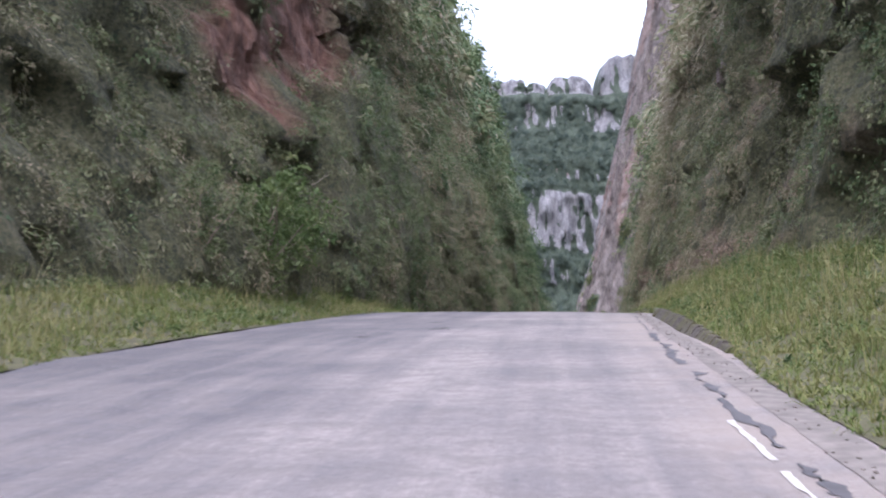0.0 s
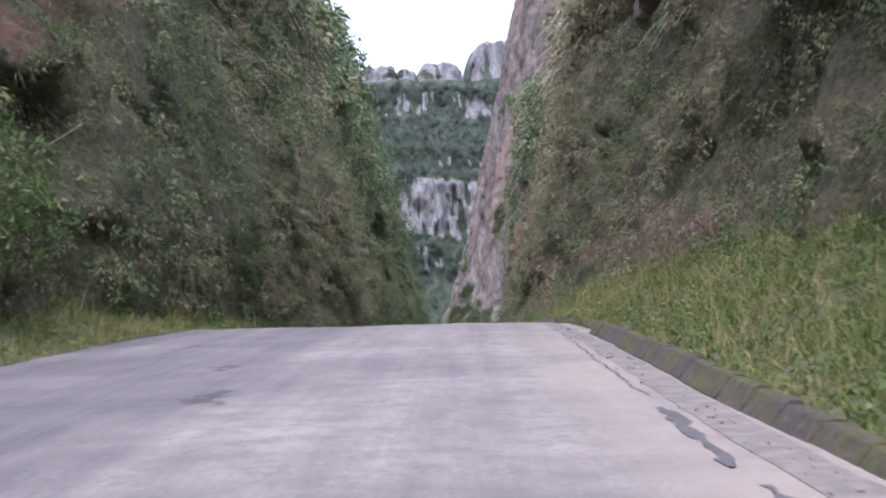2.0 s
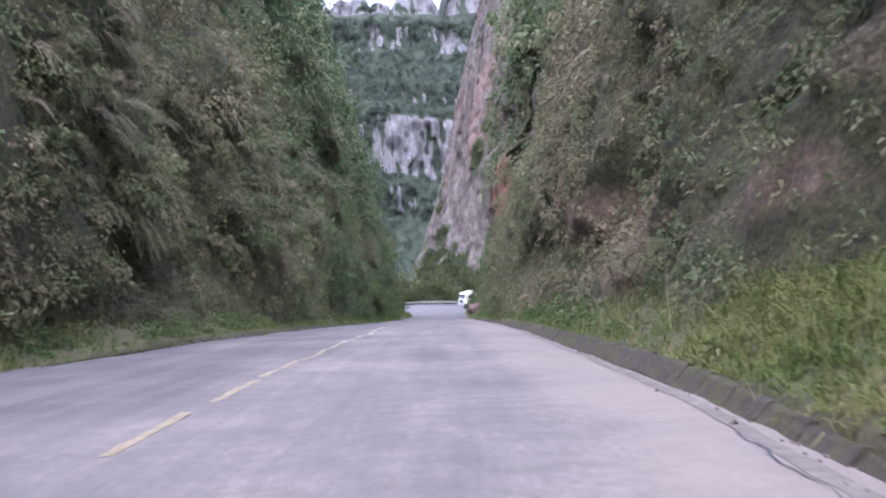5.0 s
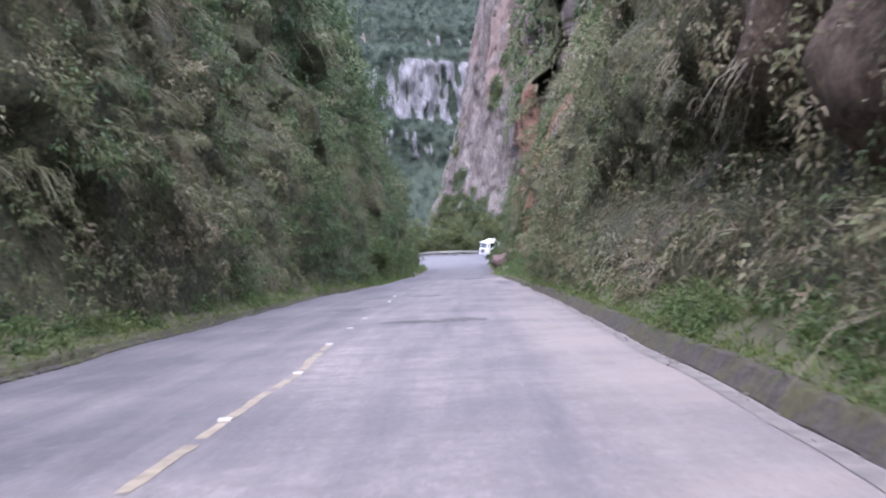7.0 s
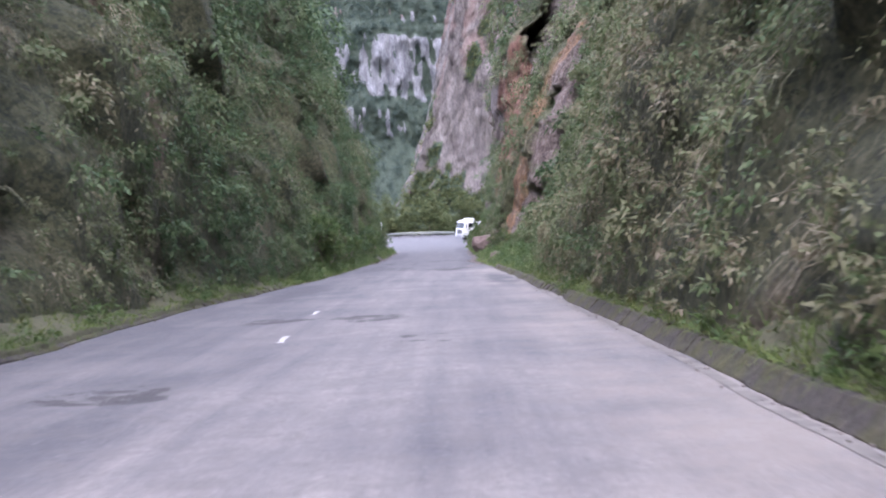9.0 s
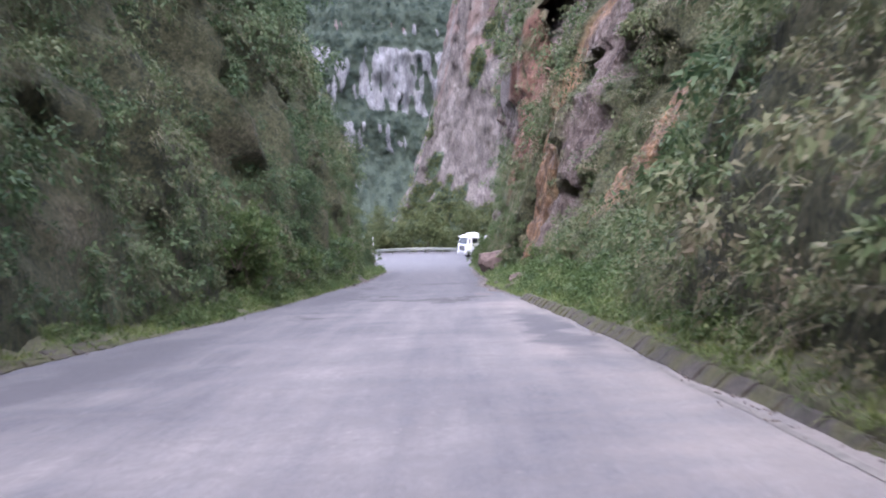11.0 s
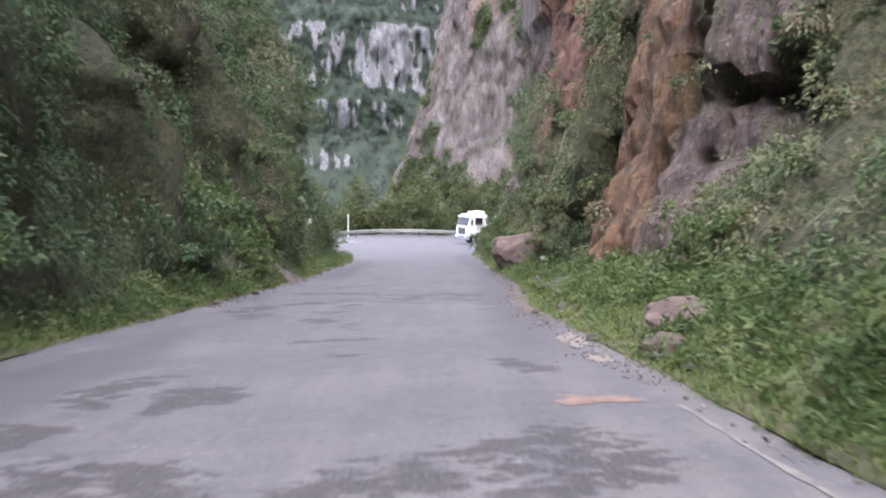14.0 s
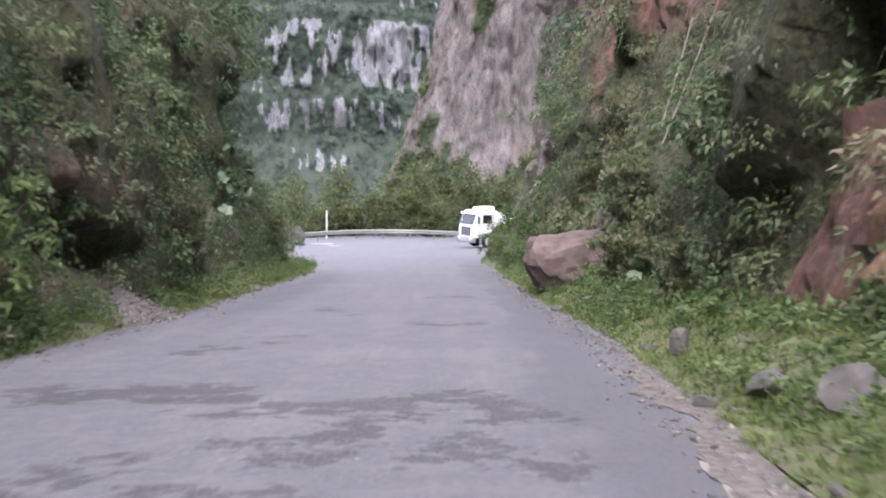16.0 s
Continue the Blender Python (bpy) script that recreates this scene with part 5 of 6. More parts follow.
put_rock("boulder", 195.0, 3.75, (1.5, 1.2, 1.2), 31, M_BOULDER, "large flat-topped reddish boulder half sunk in the verge", 15, 0.2, 6, -14)
put_rock("boulder", 153.6, 3.0, (0.55, 0.45, 0.3), 34, M_BOULDER, "brown boulder lying in grass beside the road", 40, 0.25)
put_rock("boulder", 152.9, 2.6, (0.4, 0.35, 0.22), 36, M_BOULDER, "brown boulder lying in grass beside the road", 10, 0.25)
put_rock("boulder", 170.2, 3.2, (0.4, 0.36, 0.24), 38, M_STONE, "grey boulder among weeds beside the road", 10, 0.25)
for n, (y, s, r) in enumerate(((168.3, 2.95, 0.24), (166.4, 3.3, 0.2), (164.8, 3.0, 0.26), (165.6, 2.6, 0.16), (171.6, 2.85, 0.3), (160.5, 3.1, 0.2), (188.5, 3.3, 0.22))):
    put_rock("boulder", y, s, (r * 1.05, r * 0.8, r * 0.6), 70 + n, M_STONE, "rough grey boulder half hidden in roadside weeds", 47 * n, 0.2)
put_rock("boulder", 176.2, 2.95, (0.2, 0.18, 0.22), 39, M_STONE, "grey boulder among weeds beside the road", 70, 0.2)
g = random.Random(5)
for n in range(70):
    left = n % 2
    y = g.uniform(168, 214) if left else g.uniform(150, 214)
    s = -(float(edge_left(y)) + g.uniform(-0.1, 0.75)) if left else float(edge_right(y)) + g.uniform(0.1, 0.9)
    r = g.uniform(0.04, 0.13)
    put_rock("stone", y, s, (r * g.uniform(0.9, 1.7), r, r * 0.7), 100 + n % 9, M_STONE if n % 3 else M_BOULDER, "small fallen stone on the road's edge", g.uniform(0, 360), 0.2, 5, group="fallen stones along the road's edge")


def gravel(sign, lo, hi, count, reach, seed):
    """Crumbled stone and broken asphalt lying along the road's edge."""
    q = np.random.default_rng(seed)
    y = q.uniform(lo, hi, count)
    e = edge_right(y) if sign > 0 else edge_left(y)
    s = sign * (e + 0.12 + q.normal(0.0, 1.0, count) * reach)
    c = on_road(y, s, 0.0)
    r = q.uniform(0.006, 0.024, count) * (1 + (q.random(count) > 0.93))
    corners = unit(q.normal(size=(count, 5, 3)) * 0.45 + np.array([[1, 0, 0.1], [-0.5, 0.9, 0], [-0.5, -0.9, 0], [0.1, 0.1, 0.8], [0, 0, -0.5]]))
    v = c[:, None] + corners * r[:, None, None] * np.array([1.2, 1.2, 0.8]) + np.array([0, 0, 0.01])
    f = (np.arange(count)[:, None, None] * 5 + np.array([[0, 1, 3], [1, 2, 3], [2, 0, 3], [1, 0, 4], [2, 1, 4], [0, 2, 4]])).reshape(-1, 3)
    ob = sheet("gravel", v.reshape(-1, 3), f, M_GRAVEL, flat=True)
    tagged(ob, "crumbled grey-brown stones and grit along the road's edge", "gravel", kind="stuff")


M_GRAVEL = leaf_mat("gravel_stones", [(0.0, (0.101, 0.09, 0.082)), (0.12, (0.156, 0.133, 0.121)), (0.3, (0.25, 0.218, 0.203)), (0.6, (0.39, 0.359, 0.335))], 0.9, 0.0)
gravel(1, 150, 215, 3600, 0.2, 21)
gravel(-1, 166, 216, 2600, 0.3, 22)
gravel(1, 6, 150, 900, 0.1, 23)
gravel(-1, 60, 166, 900, 0.1, 24)


# ---- shrubs, broad-leaved plants, dead stems ----
def limb(bm, a, b, r1, r2, sides=6):
    a, b = Vector(a), Vector(b)
    m = Matrix.Translation((a + b) / 2) @ (b - a).to_track_quat("Z", "Y").to_matrix().to_4x4()
    bmesh.ops.create_cone(bm, cap_ends=True, segments=sides, radius1=r1, radius2=r2, depth=(b - a).length, matrix=m)


def woody(name, high, wide, seed, mat, label, category, bare=0.25, clumps=70, leaf=0.13, group=""):
    """A shrub or small tree: forked limbs and a crown of separate leaves."""
    g = random.Random(seed)
    root = new(name)
    tagged(root, label, category, group)
    bm = bmesh.new()
    tips = []
    stems = g.randint(3, 5) if high < 3.2 else 2
    for _ in range(stems):
        a = Vector((g.uniform(-0.1, 0.1), g.uniform(-0.1, 0.1), -0.1))
        r = 0.028 * high ** 0.6
        way = Vector((g.uniform(-0.5, 0.5), g.uniform(-0.5, 0.5), 1)).normalized()
        for k in range(4):
            b = a + way * high * 0.24
            limb(bm, a, b, r, r * 0.72)
            for _ in range(2 if k else 1):
                w = (way + Vector((g.uniform(-1, 1), g.uniform(-1, 1), g.uniform(-0.1, 0.5)))).normalized()
                c = b + w * wide * g.uniform(0.2, 0.42)
                limb(bm, b, c, r * 0.5, r * 0.2, 5)
                tips.append(c)
            a, r = b, r * 0.72
            way = (way + Vector((g.uniform(-0.35, 0.35), g.uniform(-0.35, 0.35), 0.1))).normalized()
        tips.append(a)
    part("trunk", bm, M_BARK, root, "thin grey-brown stems")
    q = np.random.default_rng(seed)
    t = np.array(tips)
    c = t[q.integers(0, len(t), clumps)] + q.normal(size=(clumps, 3)) * np.array([wide, wide, high]) * 0.1
    c = c[c[:, 2] > high * bare * 0.3]
    if high < 3.2:                   # shrubs are leafy to the ground
        k = clumps // 3
        c = np.concatenate([c, np.stack([q.normal(size=k) * wide * 0.24, q.normal(size=k) * wide * 0.24, q.uniform(0.02, 0.4, k) * high], -1)])
    tone = np.clip(0.5 + 0.25 * q.normal(size=len(c)), 0, 1)
    merge("crown", [leaves(c, np.tile([0.0, 0.0, 1.0], (len(c), 1)), q.uniform(0.6, 1.2, len(c)) * wide * 0.15, 24, leaf * q.uniform(0.8, 1.2, len(c)), tone, seed + 1, flat=0.75, droop=0.25, slim=True)], mat, "", "", root)
    return root


shrubs = [woody("shrub", h, w, 40 + n, M_BUSH if n % 3 else M_LEAF, label, "shrub", 0.25, c, 0.15, "shrubs at the foot of the cutting") for n, (h, w, c, label) in enumerate((
    (2.4, 2.0, 110, "leafy green shrub growing at the foot of the cutting"), (1.7, 1.6, 80, "low rounded dull green shrub beside the road"), (3.0, 2.4, 140, "tall dark green shrub on the cutting's slope"),
    (1.3, 1.3, 70, "low bright green shrub among roadside weeds"), (2.0, 1.9, 90, "open grey-green shrub with bare lower stems")))]
spots = []
g = random.Random(77)
for n in range(9):          # the gentler bank where the road climbs
    y = g.uniform(30, 64)
    spots.append((y, -1, g.uniform(0.0, 1.6)))
for n in range(16):
    y = g.uniform(136, 214)
    spots.append((y, -1, g.uniform(0, 1.6) if y < 172 or y > 190 else 0.0))
for n in range(26):
    y = g.uniform(142, 212)
    if not 159 < y < 181 and (y > 181 or n % 3 == 0):
        spots.append((y, 1, g.uniform(0, 0.9) if y < 160 else g.uniform(0, 3.0)))


def wall_at(y, h, sign):
    table = RIGHT if sign > 0 else LEFT
    keys = sorted(table)
    o = np.interp(h, LEVELS, [np.interp(y, keys, [table[k][n] for k in keys]) for n in range(5)])
    return Vector((float(road_x(y)) + sign * float(o), y, float(road_z(y)) + h))


for n, (y, sign, h) in enumerate(spots):
    p = wall_at(y, h, sign)
    if h < 0.6:
        p.x -= sign * 0.3
        p.z = max(p.z, ground_at(y, p.x - float(road_x(y))))
    p.x += sign * 0.15
    k = n if n < 5 else g.randrange(5)
    if y > 135 and k in (0, 2, 4) and n > 4:
        k = 3 if k else 1
    m = Matrix.Translation(p) @ pose(0, 0, 0, 0, -sign * min(22, 8 * h), g.uniform(0, 360) if h < 1 else g.uniform(-40, 40))
    if n < 5:
        shrubs[n].matrix_basis = m
    else:
        copy_thing(shrubs[k], m @ Matrix.Scale(1, 4)).scale = (g.uniform(0.45, 0.75) if sign > 0 and y < 160 else g.uniform(0.7, 1.1),) * 3

for n, (y, out, size) in enumerate(((213.5, 0.7, 0.5), (217.0, 0.8, 0.55), (220.5, 0.9, 0.6), (223.5, 1.1, 0.7), (226.5, 0.9, 0.65), (229.5, 1.1, 0.75), (232.5, 1.2, 0.8), (219.0, 2.0, 0.8), (225.0, 2.2, 0.9))):
    s = float(edge_right(y)) + out
    copy_thing(shrubs[(1, 3)[n % 2]], Matrix.Translation((float(road_x(y)) + s, y, ground_at(y, s) - 0.05)) @ pose(0, 0, 0, 0, 0, 77 * n)).scale = (size,) * 3


def big_leaf_plant(y, s, up, scale, seed):
    g = random.Random(seed)
    root = new("broad_leaved_plant")
    tagged(root, "pale green plant with huge round veined leaves", "plant", "broad-leaved plants in the verge")
    root.matrix_world = Matrix.Translation((float(road_x(y)) + s, y, ground_at(y, s) + up))
    for n in range(6):
        a, tilt, r = g.uniform(0, 6.28), g.uniform(0.25, 0.9), g.uniform(0.3, 0.52) * scale
        tip = Vector((math.cos(a) * 0.6 * scale * tilt, math.sin(a) * 0.6 * scale * tilt, scale * g.uniform(0.5, 1.0)))
        bm = bmesh.new()
        limb(bm, (0, 0, -0.05), tip, 0.025 * scale, 0.014 * scale, 6)
        part("stalk", bm, M_GRASS_STALK, root)
        bm = bmesh.new()
        rim, mid = [], bm.verts.new((0, 0, -0.1 * r))
        for k in range(22):
            b = 2 * math.pi * k / 22
            q = r * (1 + 0.13 * math.sin(b * 5.5) + g.uniform(-0.06, 0.06)) * (0.75 if k == 0 else 1)
            rim.append(bm.verts.new((q * math.cos(b), q * math.sin(b), 0.14 * r * math.sin(b * 3 + 1) + g.uniform(-0.03, 0.03) * r)))
        for k in range(22):
            bm.faces.new((mid, rim[k], rim[(k + 1) % 22]))
        bmesh.ops.transform(bm, matrix=Matrix.Translation(tip) @ pose(0, 0, 0, g.uniform(-35, 35), g.uniform(15, 55), math.degrees(a)), verts=bm.verts)
        part("leaf", bm, M_BIGLEAF, root, soft=True)
    return root


M_GRASS_STALK = plain("plant_stalk", (0.14, 0.18, 0.07), 0.6)
M_BIGLEAF = plain("broad_leaf", (0.085, 0.125, 0.065), 0.5, 0, 0.3, 7.0)
for n, (y, s, up, scale) in enumerate(((194.2, 5.0, 0.3, 0.95), (193.0, 5.2, 0.2, 0.7), (173.2, 4.6, 0.2, 0.45), (170.6, 4.7, 0.4, 0.4), (162.0, 4.6, 0.2, 0.35), (186.5, 4.2, 0.1, 0.5))):
    big_leaf_plant(y, s, up, scale, 60 + n)
for n, (y, h) in enumerate(((203, 3.2), (205.5, 4.4), (207.5, 3.0), (209, 5.2), (211, 3.8), (198, 5.6), (190, 5.2), (200.5, 2.2))):
    p = wall_at(y, h, -1)
    plant = big_leaf_plant(y, -6.5, 0, 0.48, 75 + n)
    plant.matrix_world = Matrix.Translation(p + Vector((0.1, 0, 0))) @ pose(0, 0, 0, 0, 38, 0)


def dead_stem(points, r, seed, label="pale bare dead stem leaning on the cutting"):
    bm = bmesh.new()
    for k, (a, b) in enumerate(zip(points, points[1:])):
        limb(bm, a, b, r * (1 - 0.2 * k), r * (0.8 - 0.2 * k), 7)
    stem = new("dead_stem")
    tagged(stem, label, "branch", "dead stems on the cutting")
    part("stem", bm, M_DEAD, stem)
    g = random.Random(seed)
    bm = bmesh.new()
    for _ in range(5):
        a = Vector(points[-2]).lerp(Vector(points[-1]), g.random())
        limb(bm, a, a + Vector((g.uniform(-0.5, 0.5), g.uniform(-0.4, 0.4), g.uniform(0, 0.5))), r * 0.35, r * 0.12, 5)
    part("twigs", bm, M_DEAD, stem)


M_DEAD = plain("dead_wood", (0.3, 0.26, 0.21), 0.85, 0, 0.25, 8.0)
for n, (y, s, h0, h1, lean) in enumerate(((183, 3.9, 3.6, 5.6, 0.7), (184.5, 4.2, 3.4, 6.4, 1.3), (46, -8.6, 2.6, 4.2, -0.9), (40.5, -9.4, 3.6, 4.6, 1.4), (42, -9.2, 2.4, 3.8, 0.3), (139, 6.3, 12, 15.5, 0.9))):
    x, z = float(road_x(y)), float(road_z(y))
    dead_stem([(x + s, y, z + h0), (x + s + lean * 0.5, y + 0.2, z + (h0 + h1) / 2), (x + s + lean, y + 0.5, z + h1)], 0.015, n)


# ---- the bend: guard rail, post, trees below it ----
RAIL = [(20.5, 259.5), (22.6, 264.0), (26.0, 267.6), (31.0, 268.0), (34.5, 264.5), (37.6, 258.5), (40.5, 251.5), (44.0, 245.5)]
rail_y = lambda y: float(road_z(y))
guard = tagged(new("guard_rail"), "galvanised double-wave guard rail curving round the bend", "guard rail")
pts = []
for (a, b) in zip(RAIL, RAIL[1:]):
    for k in range(4):
        pts.append(Vector((a[0] + (b[0] - a[0]) * k / 4, a[1] + (b[1] - a[1]) * k / 4, 0)))
pts.append(Vector((*RAIL[-1], 0)))
for _ in range(2):
    pts = [pts[0]] + [(pts[n - 1] + pts[n] * 2 + pts[n + 1]) / 4 for n in range(1, len(pts) - 1)] + [pts[-1]]
wave = [(0.0, 0.78), (0.05, 0.75), (0.09, 0.7), (0.09, 0.66), (0.02, 0.61), (0.02, 0.58), (0.09, 0.53), (0.09, 0.49), (0.05, 0.44), (0.0, 0.41)]
verts = []
for n, p in enumerate(pts):
    d = (pts[min(n + 1, len(pts) - 1)] - pts[max(n - 1, 0)]).normalized()
    side = Vector((d.y, -d.x, 0))
    verts += [[p.x + side.x * o, p.y + side.y * o, rail_y(p.y) + z] for o, z in wave]
beam = sheet("beam", verts, grid_faces(len(pts), len(wave)), M_RAIL, guard)
for n in range(0, len(pts), 2):
    p = pts[n]
    bm = bmesh.new()
    box(bm, (0.1, 0.14, 1.0), (p.x, p.y + 0.08, rail_y(p.y) + 0.25), bevel=0.01)
    part("post", bm, M_RAIL, guard)
bm = bmesh.new()
rod(bm, 0.07, 2.5, (23.6, 267.4, rail_y(267.4) + 1.1), sides=12, r2=0.06)
marker = new("marker_post")
tagged(marker, "thin white post standing behind the guard rail", "post")
part("pole", bm, M_POSTW, marker)
bm = bmesh.new()
rod(bm, 0.075, 0.06, (23.6, 267.4, rail_y(267.4) + 2.37), sides=12, r2=0.03)
part("cap", bm, M_POSTW, marker)
put_rock("boulder", 257.5, -11.4, (0.75, 0.6, 0.75), 52, M_STONE, "pale whitish rock standing at the mouth of the bend", 20, 0.05)
for n, (y, s, ly, ls) in enumerate(((259, -9.6, 0.3, 1.0), (254.5, -8.3, 0.35, 0.7))):
    blob("white_dash", M_WHITE, y, s, ly, ls, 930 + n, 0.012, 0.2, markings)

trees = [woody("tree", h, w, 140 + n, M_TREE, "broad olive-green tree below the guard rail", "tree", 0.35, 190, 0.3, "trees beyond the bend") for n, (h, w) in enumerate(((5.2, 4.6), (6.2, 5.4), (4.4, 4.2)))]
g = random.Random(9)
places = [(15 + 2.3 * n + g.uniform(-0.7, 0.7), 271.5 + g.uniform(0, 5) + (4 if n < 2 else 0)) for n in range(15)] + [(18 + 4 * n + g.uniform(-1, 1), 281 + g.uniform(0, 8)) for n in range(9)]
for n, (x, y) in enumerate(places):
    z = float(road_z(min(y, 299))) - 2.4 - (1.6 if y > 279 else 0)
    m = Matrix.Translation((x, y, z)) @ pose(0, 0, 0, 0, 0, g.uniform(0, 360))
    if n < 3:
        trees[n].matrix_basis = m
    else:
        copy_thing(trees[n % 3], m).scale = (g.uniform(0.8, 1.15),) * 3


# ---- the tank lorry in the bend ----
M_CABWHITE = plain("white_truck_paint", (0.8, 0.8, 0.8), 0.35, 0, 0.04, 2.0)
M_GLASSDARK = plain("dark_cab_glass", (0.02, 0.022, 0.026), 0.12, 0, 0.1, 2.0)
M_BLACK = plain("black_plastic", (0.03, 0.03, 0.032), 0.6, 0, 0.2, 6.0)
M_GREY = plain("grey_bumper_plastic", (0.3, 0.3, 0.32), 0.55, 0, 0.15, 5.0)
M_STEEL = plain("brushed_tank_steel", (0.66, 0.66, 0.66), 0.32, 0.85, 0.1, 1.5)
M_TYRE = plain("tyre_rubber", (0.025, 0.025, 0.025), 0.85, 0, 0.2, 10.0)
M_LAMPGLASS = plain("lamp_glass", (0.7, 0.7, 0.68), 0.15, 0, 0.05, 5.0)


def tank_lorry(m):
    """Faces +x, stands on z = 0, front axle at the origin."""
    lorry = tagged(new("tank_lorry"), "white cab-over tank lorry with a bare steel tank", "truck")
    # the cab: a side outline drawn out across its width
    outline = [(1.28, 0.75), (1.32, 1.35), (1.28, 1.55), (1.02, 2.5), (0.82, 2.72), (-0.55, 2.76), (-0.68, 2.6), (-0.7, 0.95), (-0.62, 0.95), (-0.5, 1.12), (0.5, 1.12), (0.62, 0.75)]
    bm = bmesh.new()
    left = [bm.verts.new((x, -1.22, z)) for x, z in outline]
    right = [bm.verts.new((x, 1.22, z)) for x, z in outline]
    bm.faces.new(left), bm.faces.new(right[::-1])
    for k in range(len(outline)):
        j = (k + 1) % len(outline)
        bm.faces.new((left[j], left[k], right[k], right[j]))
    bmesh.ops.recalc_face_normals(bm, faces=bm.faces)
    bmesh.ops.bevel(bm, geom=[e for e in bm.edges if e.calc_length() > 0.3], offset=0.05, segments=2, affect="EDGES", profile=0.5)
    cab = part("cab", bm, M_CABWHITE, lorry, "white painted cab")
    lean = math.degrees(math.atan2(0.26, 0.95))
    bm = bmesh.new()
    box(bm, (0.03, 2.1, 0.78), (1.165, 0, 2.07), (0, -lean, 0), 0.012)
    part("windscreen", bm, M_GLASSDARK, cab, "dark windscreen")
    bm = bmesh.new()
    box(bm, (0.1, 2.3, 0.14), (1.2, 0, 2.5), (0, -lean, 0), 0.03)
    part("sun_visor", bm, M_CABWHITE, cab)
    bm = bmesh.new()
    box(bm, (1.05, 1.7, 0.28), (-0.05, 0, 2.86), (0, 6, 0), 0.1)
    part("roof_deflector", bm, M_CABWHITE, cab)
    bm = bmesh.new()
    box(bm, (0.05, 1.5, 0.62), (1.325, 0, 1.2), (0, 0, 0), 0.02)
    grille = part("grille", bm, M_BLACK, cab, "black front grille")
    for k in range(4):
        bm = bmesh.new()
        box(bm, (0.03, 1.4, 0.035), (1.36, 0, 0.98 + 0.14 * k), bevel=0.008)
        part("slat", bm, M_GREY, grille)
    bm = bmesh.new()
    box(bm, (0.34, 2.46, 0.42), (1.22, 0, 0.6), bevel=0.07)
    bumper = part("bumper", bm, M_GREY, lorry, "grey front bumper")
    for side in (-1, 1):
        bm = bmesh.new()
        box(bm, (0.06, 0.42, 0.2), (1.39, side * 0.95, 0.68), bevel=0.025)
        part("headlight", bm, M_LAMPGLASS, bumper)
        bm = bmesh.new()
        box(bm, (0.72, 0.03, 0.62), (0.2, side * 1.225, 2.12), bevel=0.012)
        part("side_window", bm, M_GLASSDARK, cab, "dark side window")
        bm = bmesh.new()
        box(bm, (0.1, 0.2, 0.5), (0.98, side * 1.42, 2.05), bevel=0.03)
        mirror = part("mirror", bm, M_BLACK, cab)
        bm = bmesh.new()
        box(bm, (0.04, 0.26, 0.04), (0.95, side * 1.3, 2.28))
        part("arm", bm, M_BLACK, mirror)
        bm = bmesh.new()
        box(bm, (0.02, 0.03, 1.5), (-0.28, side * 1.228, 1.75))
        part("door_seam", bm, M_GREY, cab)
        bm = bmesh.new()
        box(bm, (0.16, 0.04, 0.05), (-0.16, side * 1.24, 1.62), bevel=0.01)
        part("door_handle", bm, M_BLACK, cab)
        bm = bmesh.new()
        for k in range(9):
            a = math.pi * k / 8
            box(bm, (0.27, 0.34, 0.07), (0.64 * math.cos(a), side * 1.06, 0.5 + 0.64 * math.sin(a)), (0, 90 - math.degrees(a), 0))
        part("mudguard", bm, M_GREY, lorry)
        bm = bmesh.new()
        box(bm, (0.5, 0.3, 0.12), (0.78, side * 1.08, 0.95), bevel=0.03)
        part("step", bm, M_GREY, lorry)
        bm = bmesh.new()
        rod(bm, 0.3, 0.9, (-1.35, side * 0.88, 0.72), (0, 90, 0), 18)
        part("fuel_tank", bm, M_GREY, lorry)
        for x, twin in ((0.0, False), (-4.35, True), (-5.6, True)):
            bm = bmesh.new()
            w = 0.55 if twin else 0.3
            rod(bm, 0.5, w, (x, side * (0.97 if twin else 1.06), 0.5), (90, 0, 0), 28)
            bmesh.ops.bevel(bm, geom=[e for e in bm.edges if len(e.link_faces) == 2 and any(len(f.verts) > 4 for f in e.link_faces)], offset=0.06, segments=2, affect="EDGES", profile=0.5)
            wheel = part("wheel", bm, M_TYRE, lorry, "black truck tyre")
            bm = bmesh.new()
            rod(bm, 0.29, 0.05, (x, side * 1.235, 0.5), (90, 0, 0), 22)
            part("rim", bm, M_LAMPGLASS if not twin else M_GREY, wheel, "pale steel rim")
            bm = bmesh.new()
            rod(bm, 0.12, 0.12, (x, side * 1.25, 0.5), (90, 0, 0), 14)
            part("hub", bm, M_GREY, wheel)
    bm = bmesh.new()
    for side in (-0.42, 0.42):
        box(bm, (8.0, 0.09, 0.25), (-3.0, side, 0.86))
    for x in (-1.2, -2.8, -4.4, -6.2):
        box(bm, (0.1, 0.8, 0.18), (x, 0, 0.86))
    part("chassis", bm, M_BLACK, lorry)
    # oval tank, drawn along its length with domed ends
    rings, sides = [], 28
    for x, k in ((-0.98, 0.25), (-1.0, 0.7), (-1.07, 0.92), (-1.2, 1.0), (-2.7, 1.0), (-2.72, 1.02), (-2.8, 1.02), (-2.82, 1.0), (-4.4, 1.0), (-4.42, 1.02), (-4.5, 1.02), (-4.52, 1.0), (-6.5, 1.0), (-6.63, 0.92), (-6.7, 0.7), (-6.72, 0.25)):
        rings.append([(x, 1.18 * k * math.cos(2 * math.pi * n / sides), 1.78 + 0.72 * k * math.sin(2 * math.pi * n / sides)) for n in range(sides)])
    bm = bmesh.new()
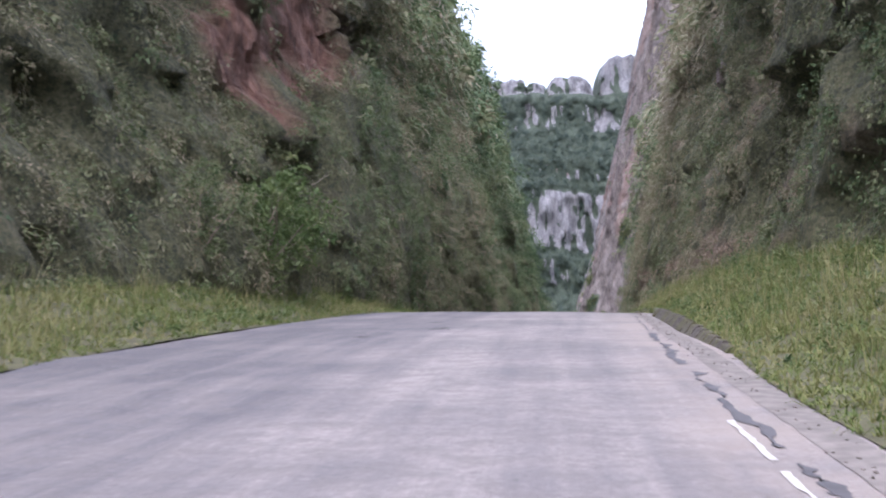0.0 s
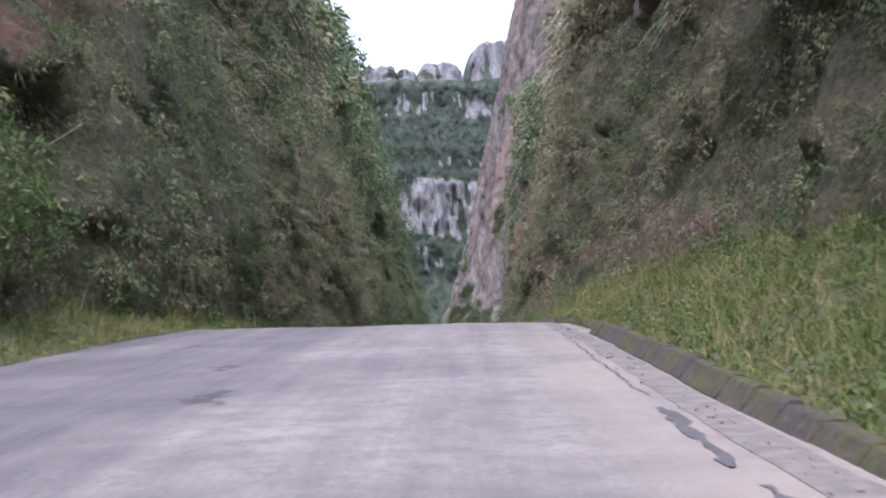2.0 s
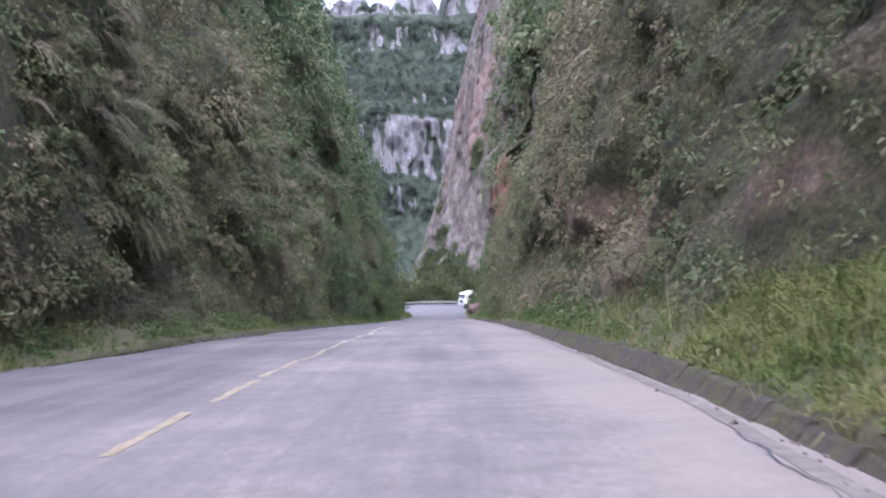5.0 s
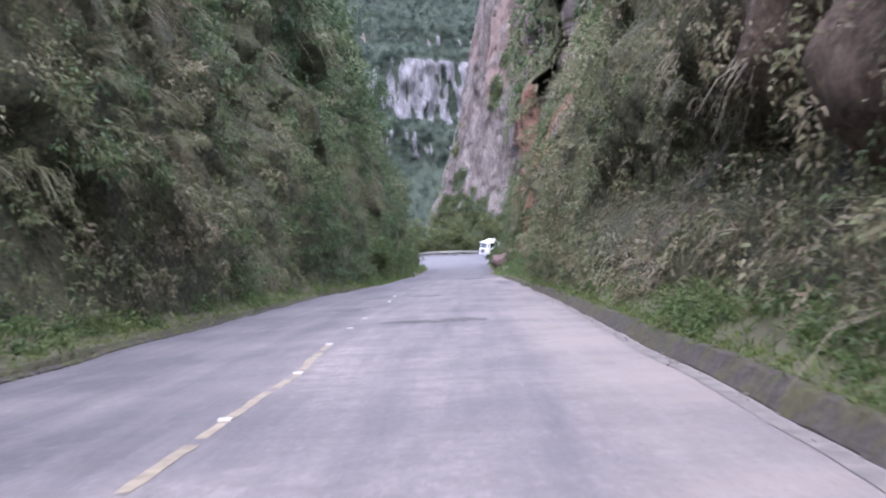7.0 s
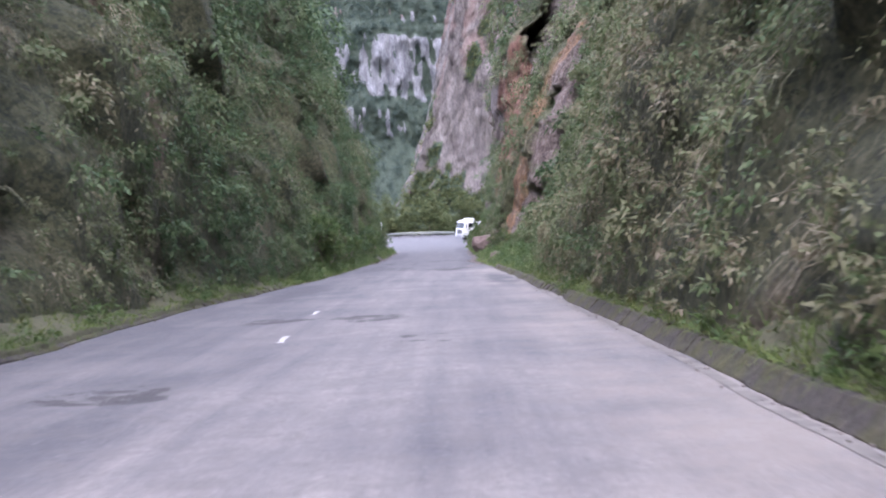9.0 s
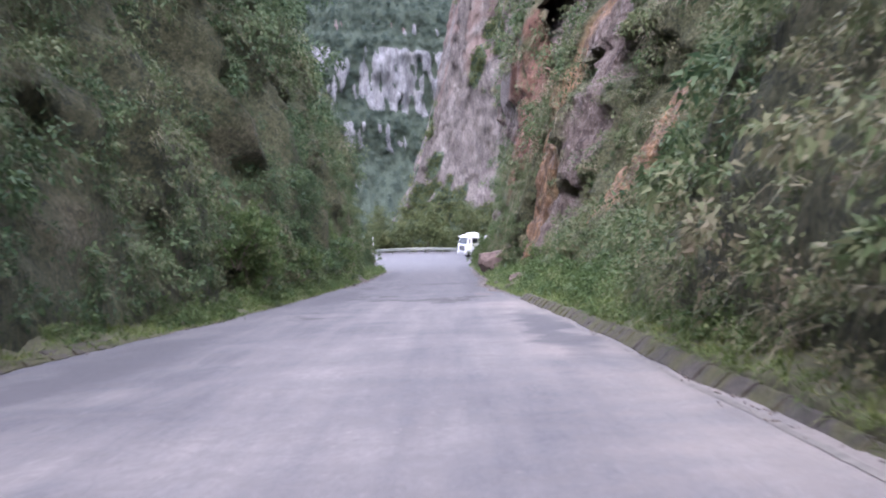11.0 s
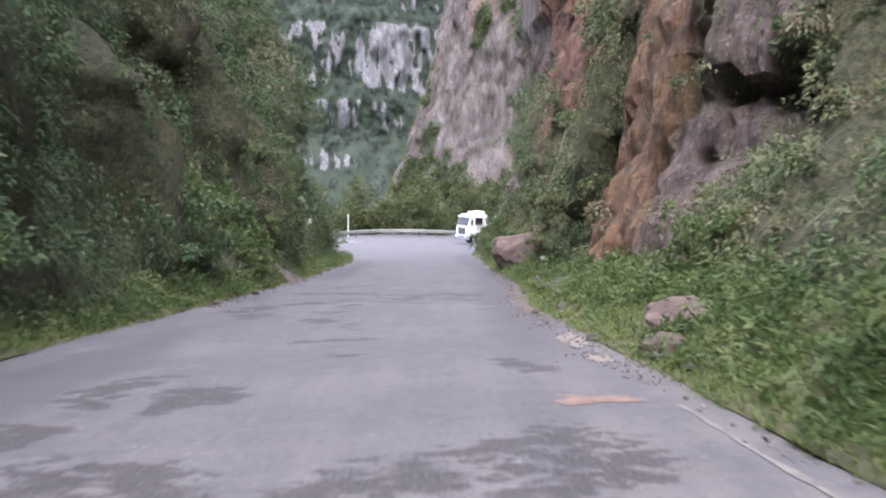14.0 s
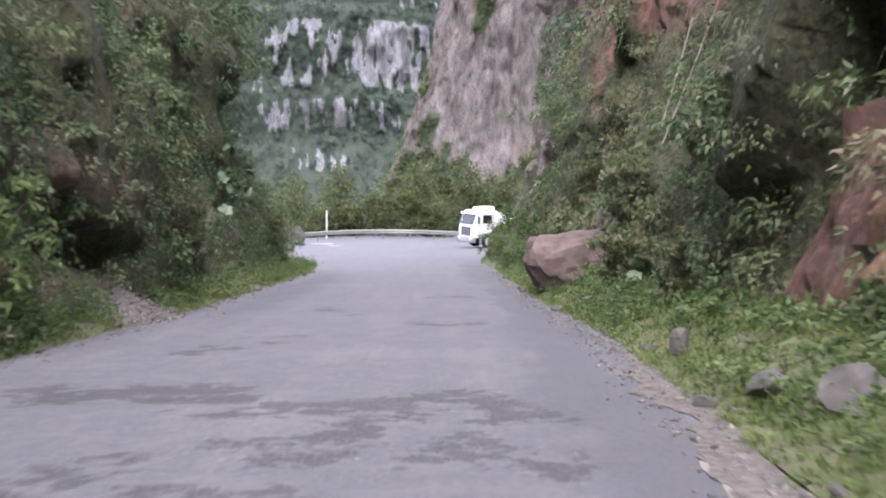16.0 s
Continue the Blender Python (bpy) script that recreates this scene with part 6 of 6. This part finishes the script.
    made = [[bm.verts.new(v) for v in r] for r in rings]
    for a, b in zip(made, made[1:]):
        for n in range(sides):
            bm.faces.new((a[n], a[(n + 1) % sides], b[(n + 1) % sides], b[n]))
    bm.faces.new(made[0]), bm.faces.new(made[-1][::-1])
    bmesh.ops.recalc_face_normals(bm, faces=bm.faces)
    tank = part("tank", bm, M_STEEL, lorry, "bare oval steel tank", soft=True)
    for x in (-2.0, -3.7, -5.4):
        bm = bmesh.new()
        rod(bm, 0.26, 0.16, (x, 0, 2.55), sides=18)
        rod(bm, 0.3, 0.04, (x, 0, 2.64), sides=18)
        part("manhole", bm, M_LAMPGLASS, tank)
    bm = bmesh.new()
    for side in (-0.45, 0.45):
        box(bm, (5.2, 0.05, 0.05), (-3.85, side, 2.56))
    part("walkway_rail", bm, M_LAMPGLASS, tank)
    for x in (-1.6, -3.6, -5.8):
        bm = bmesh.new()
        box(bm, (0.22, 1.5, 0.3), (x, 0, 1.06))
        part("tank_saddle", bm, M_BLACK, lorry)
    bm = bmesh.new()
    box(bm, (0.1, 2.4, 0.14), (-6.9, 0, 0.62), bevel=0.02)
    part("rear_bar", bm, M_GREY, lorry)
    lorry.matrix_world = m
    return lorry


LY, LS = 251.0, 2.8
tank_lorry(Matrix.Translation(on_road(np.float64(LY), np.float64(LS))) @ pose(0, 0, 0.0, 0, -2.0, 197))


# ---- the scree that has slid onto the far verge ----
def scree():
    Y, U = np.meshgrid(np.arange(182.5, 190, 0.16), np.linspace(0, 1, 16), indexing="ij")
    spread = np.exp(-((Y - 186) / 1.9) ** 2)
    s = -(5.5 + 2.0 * U)
    h = 0.03 + 1.15 * spread * U ** 0.9 + 0.07 * fbm(Y / 0.35, U * 5, seed=970) * U + 0.0 * U
    P = np.stack([road_x(Y) + s, Y + 0.5 * U, road_z(Y) + h - 0.12 * (1 - spread)], -1)
    ob = sheet("scree", P.reshape(-1, 3), grid_faces(*Y.shape, flip=True), M_SCREE)
    tagged(ob, "brown scree of soil and broken stone below the cutting", "scree", kind="stuff")
    q = np.random.default_rng(971)
    k = 1500
    i, j = q.integers(6, Y.shape[0] - 6, k), q.integers(0, 15, k)
    c = P[i, j] + q.normal(size=(k, 3)) * [0.08, 0.08, 0.01]
    r = q.uniform(0.012, 0.05, k)
    corners = unit(q.normal(size=(k, 5, 3)) * 0.45 + np.array([[1, 0, 0.1], [-0.5, 0.9, 0], [-0.5, -0.9, 0], [0.1, 0.1, 0.8], [0, 0, -0.5]]))
    v = c[:, None] + corners * r[:, None, None]
    f = (np.arange(k)[:, None, None] * 5 + np.array([[0, 1, 3], [1, 2, 3], [2, 0, 3], [1, 0, 4], [2, 1, 4], [0, 2, 4]])).reshape(-1, 3)
    tagged(sheet("scree_stones", v.reshape(-1, 3), f, M_GRAVEL, flat=True), "loose grey-brown stones lying on the scree", "gravel", kind="stuff")


scree()
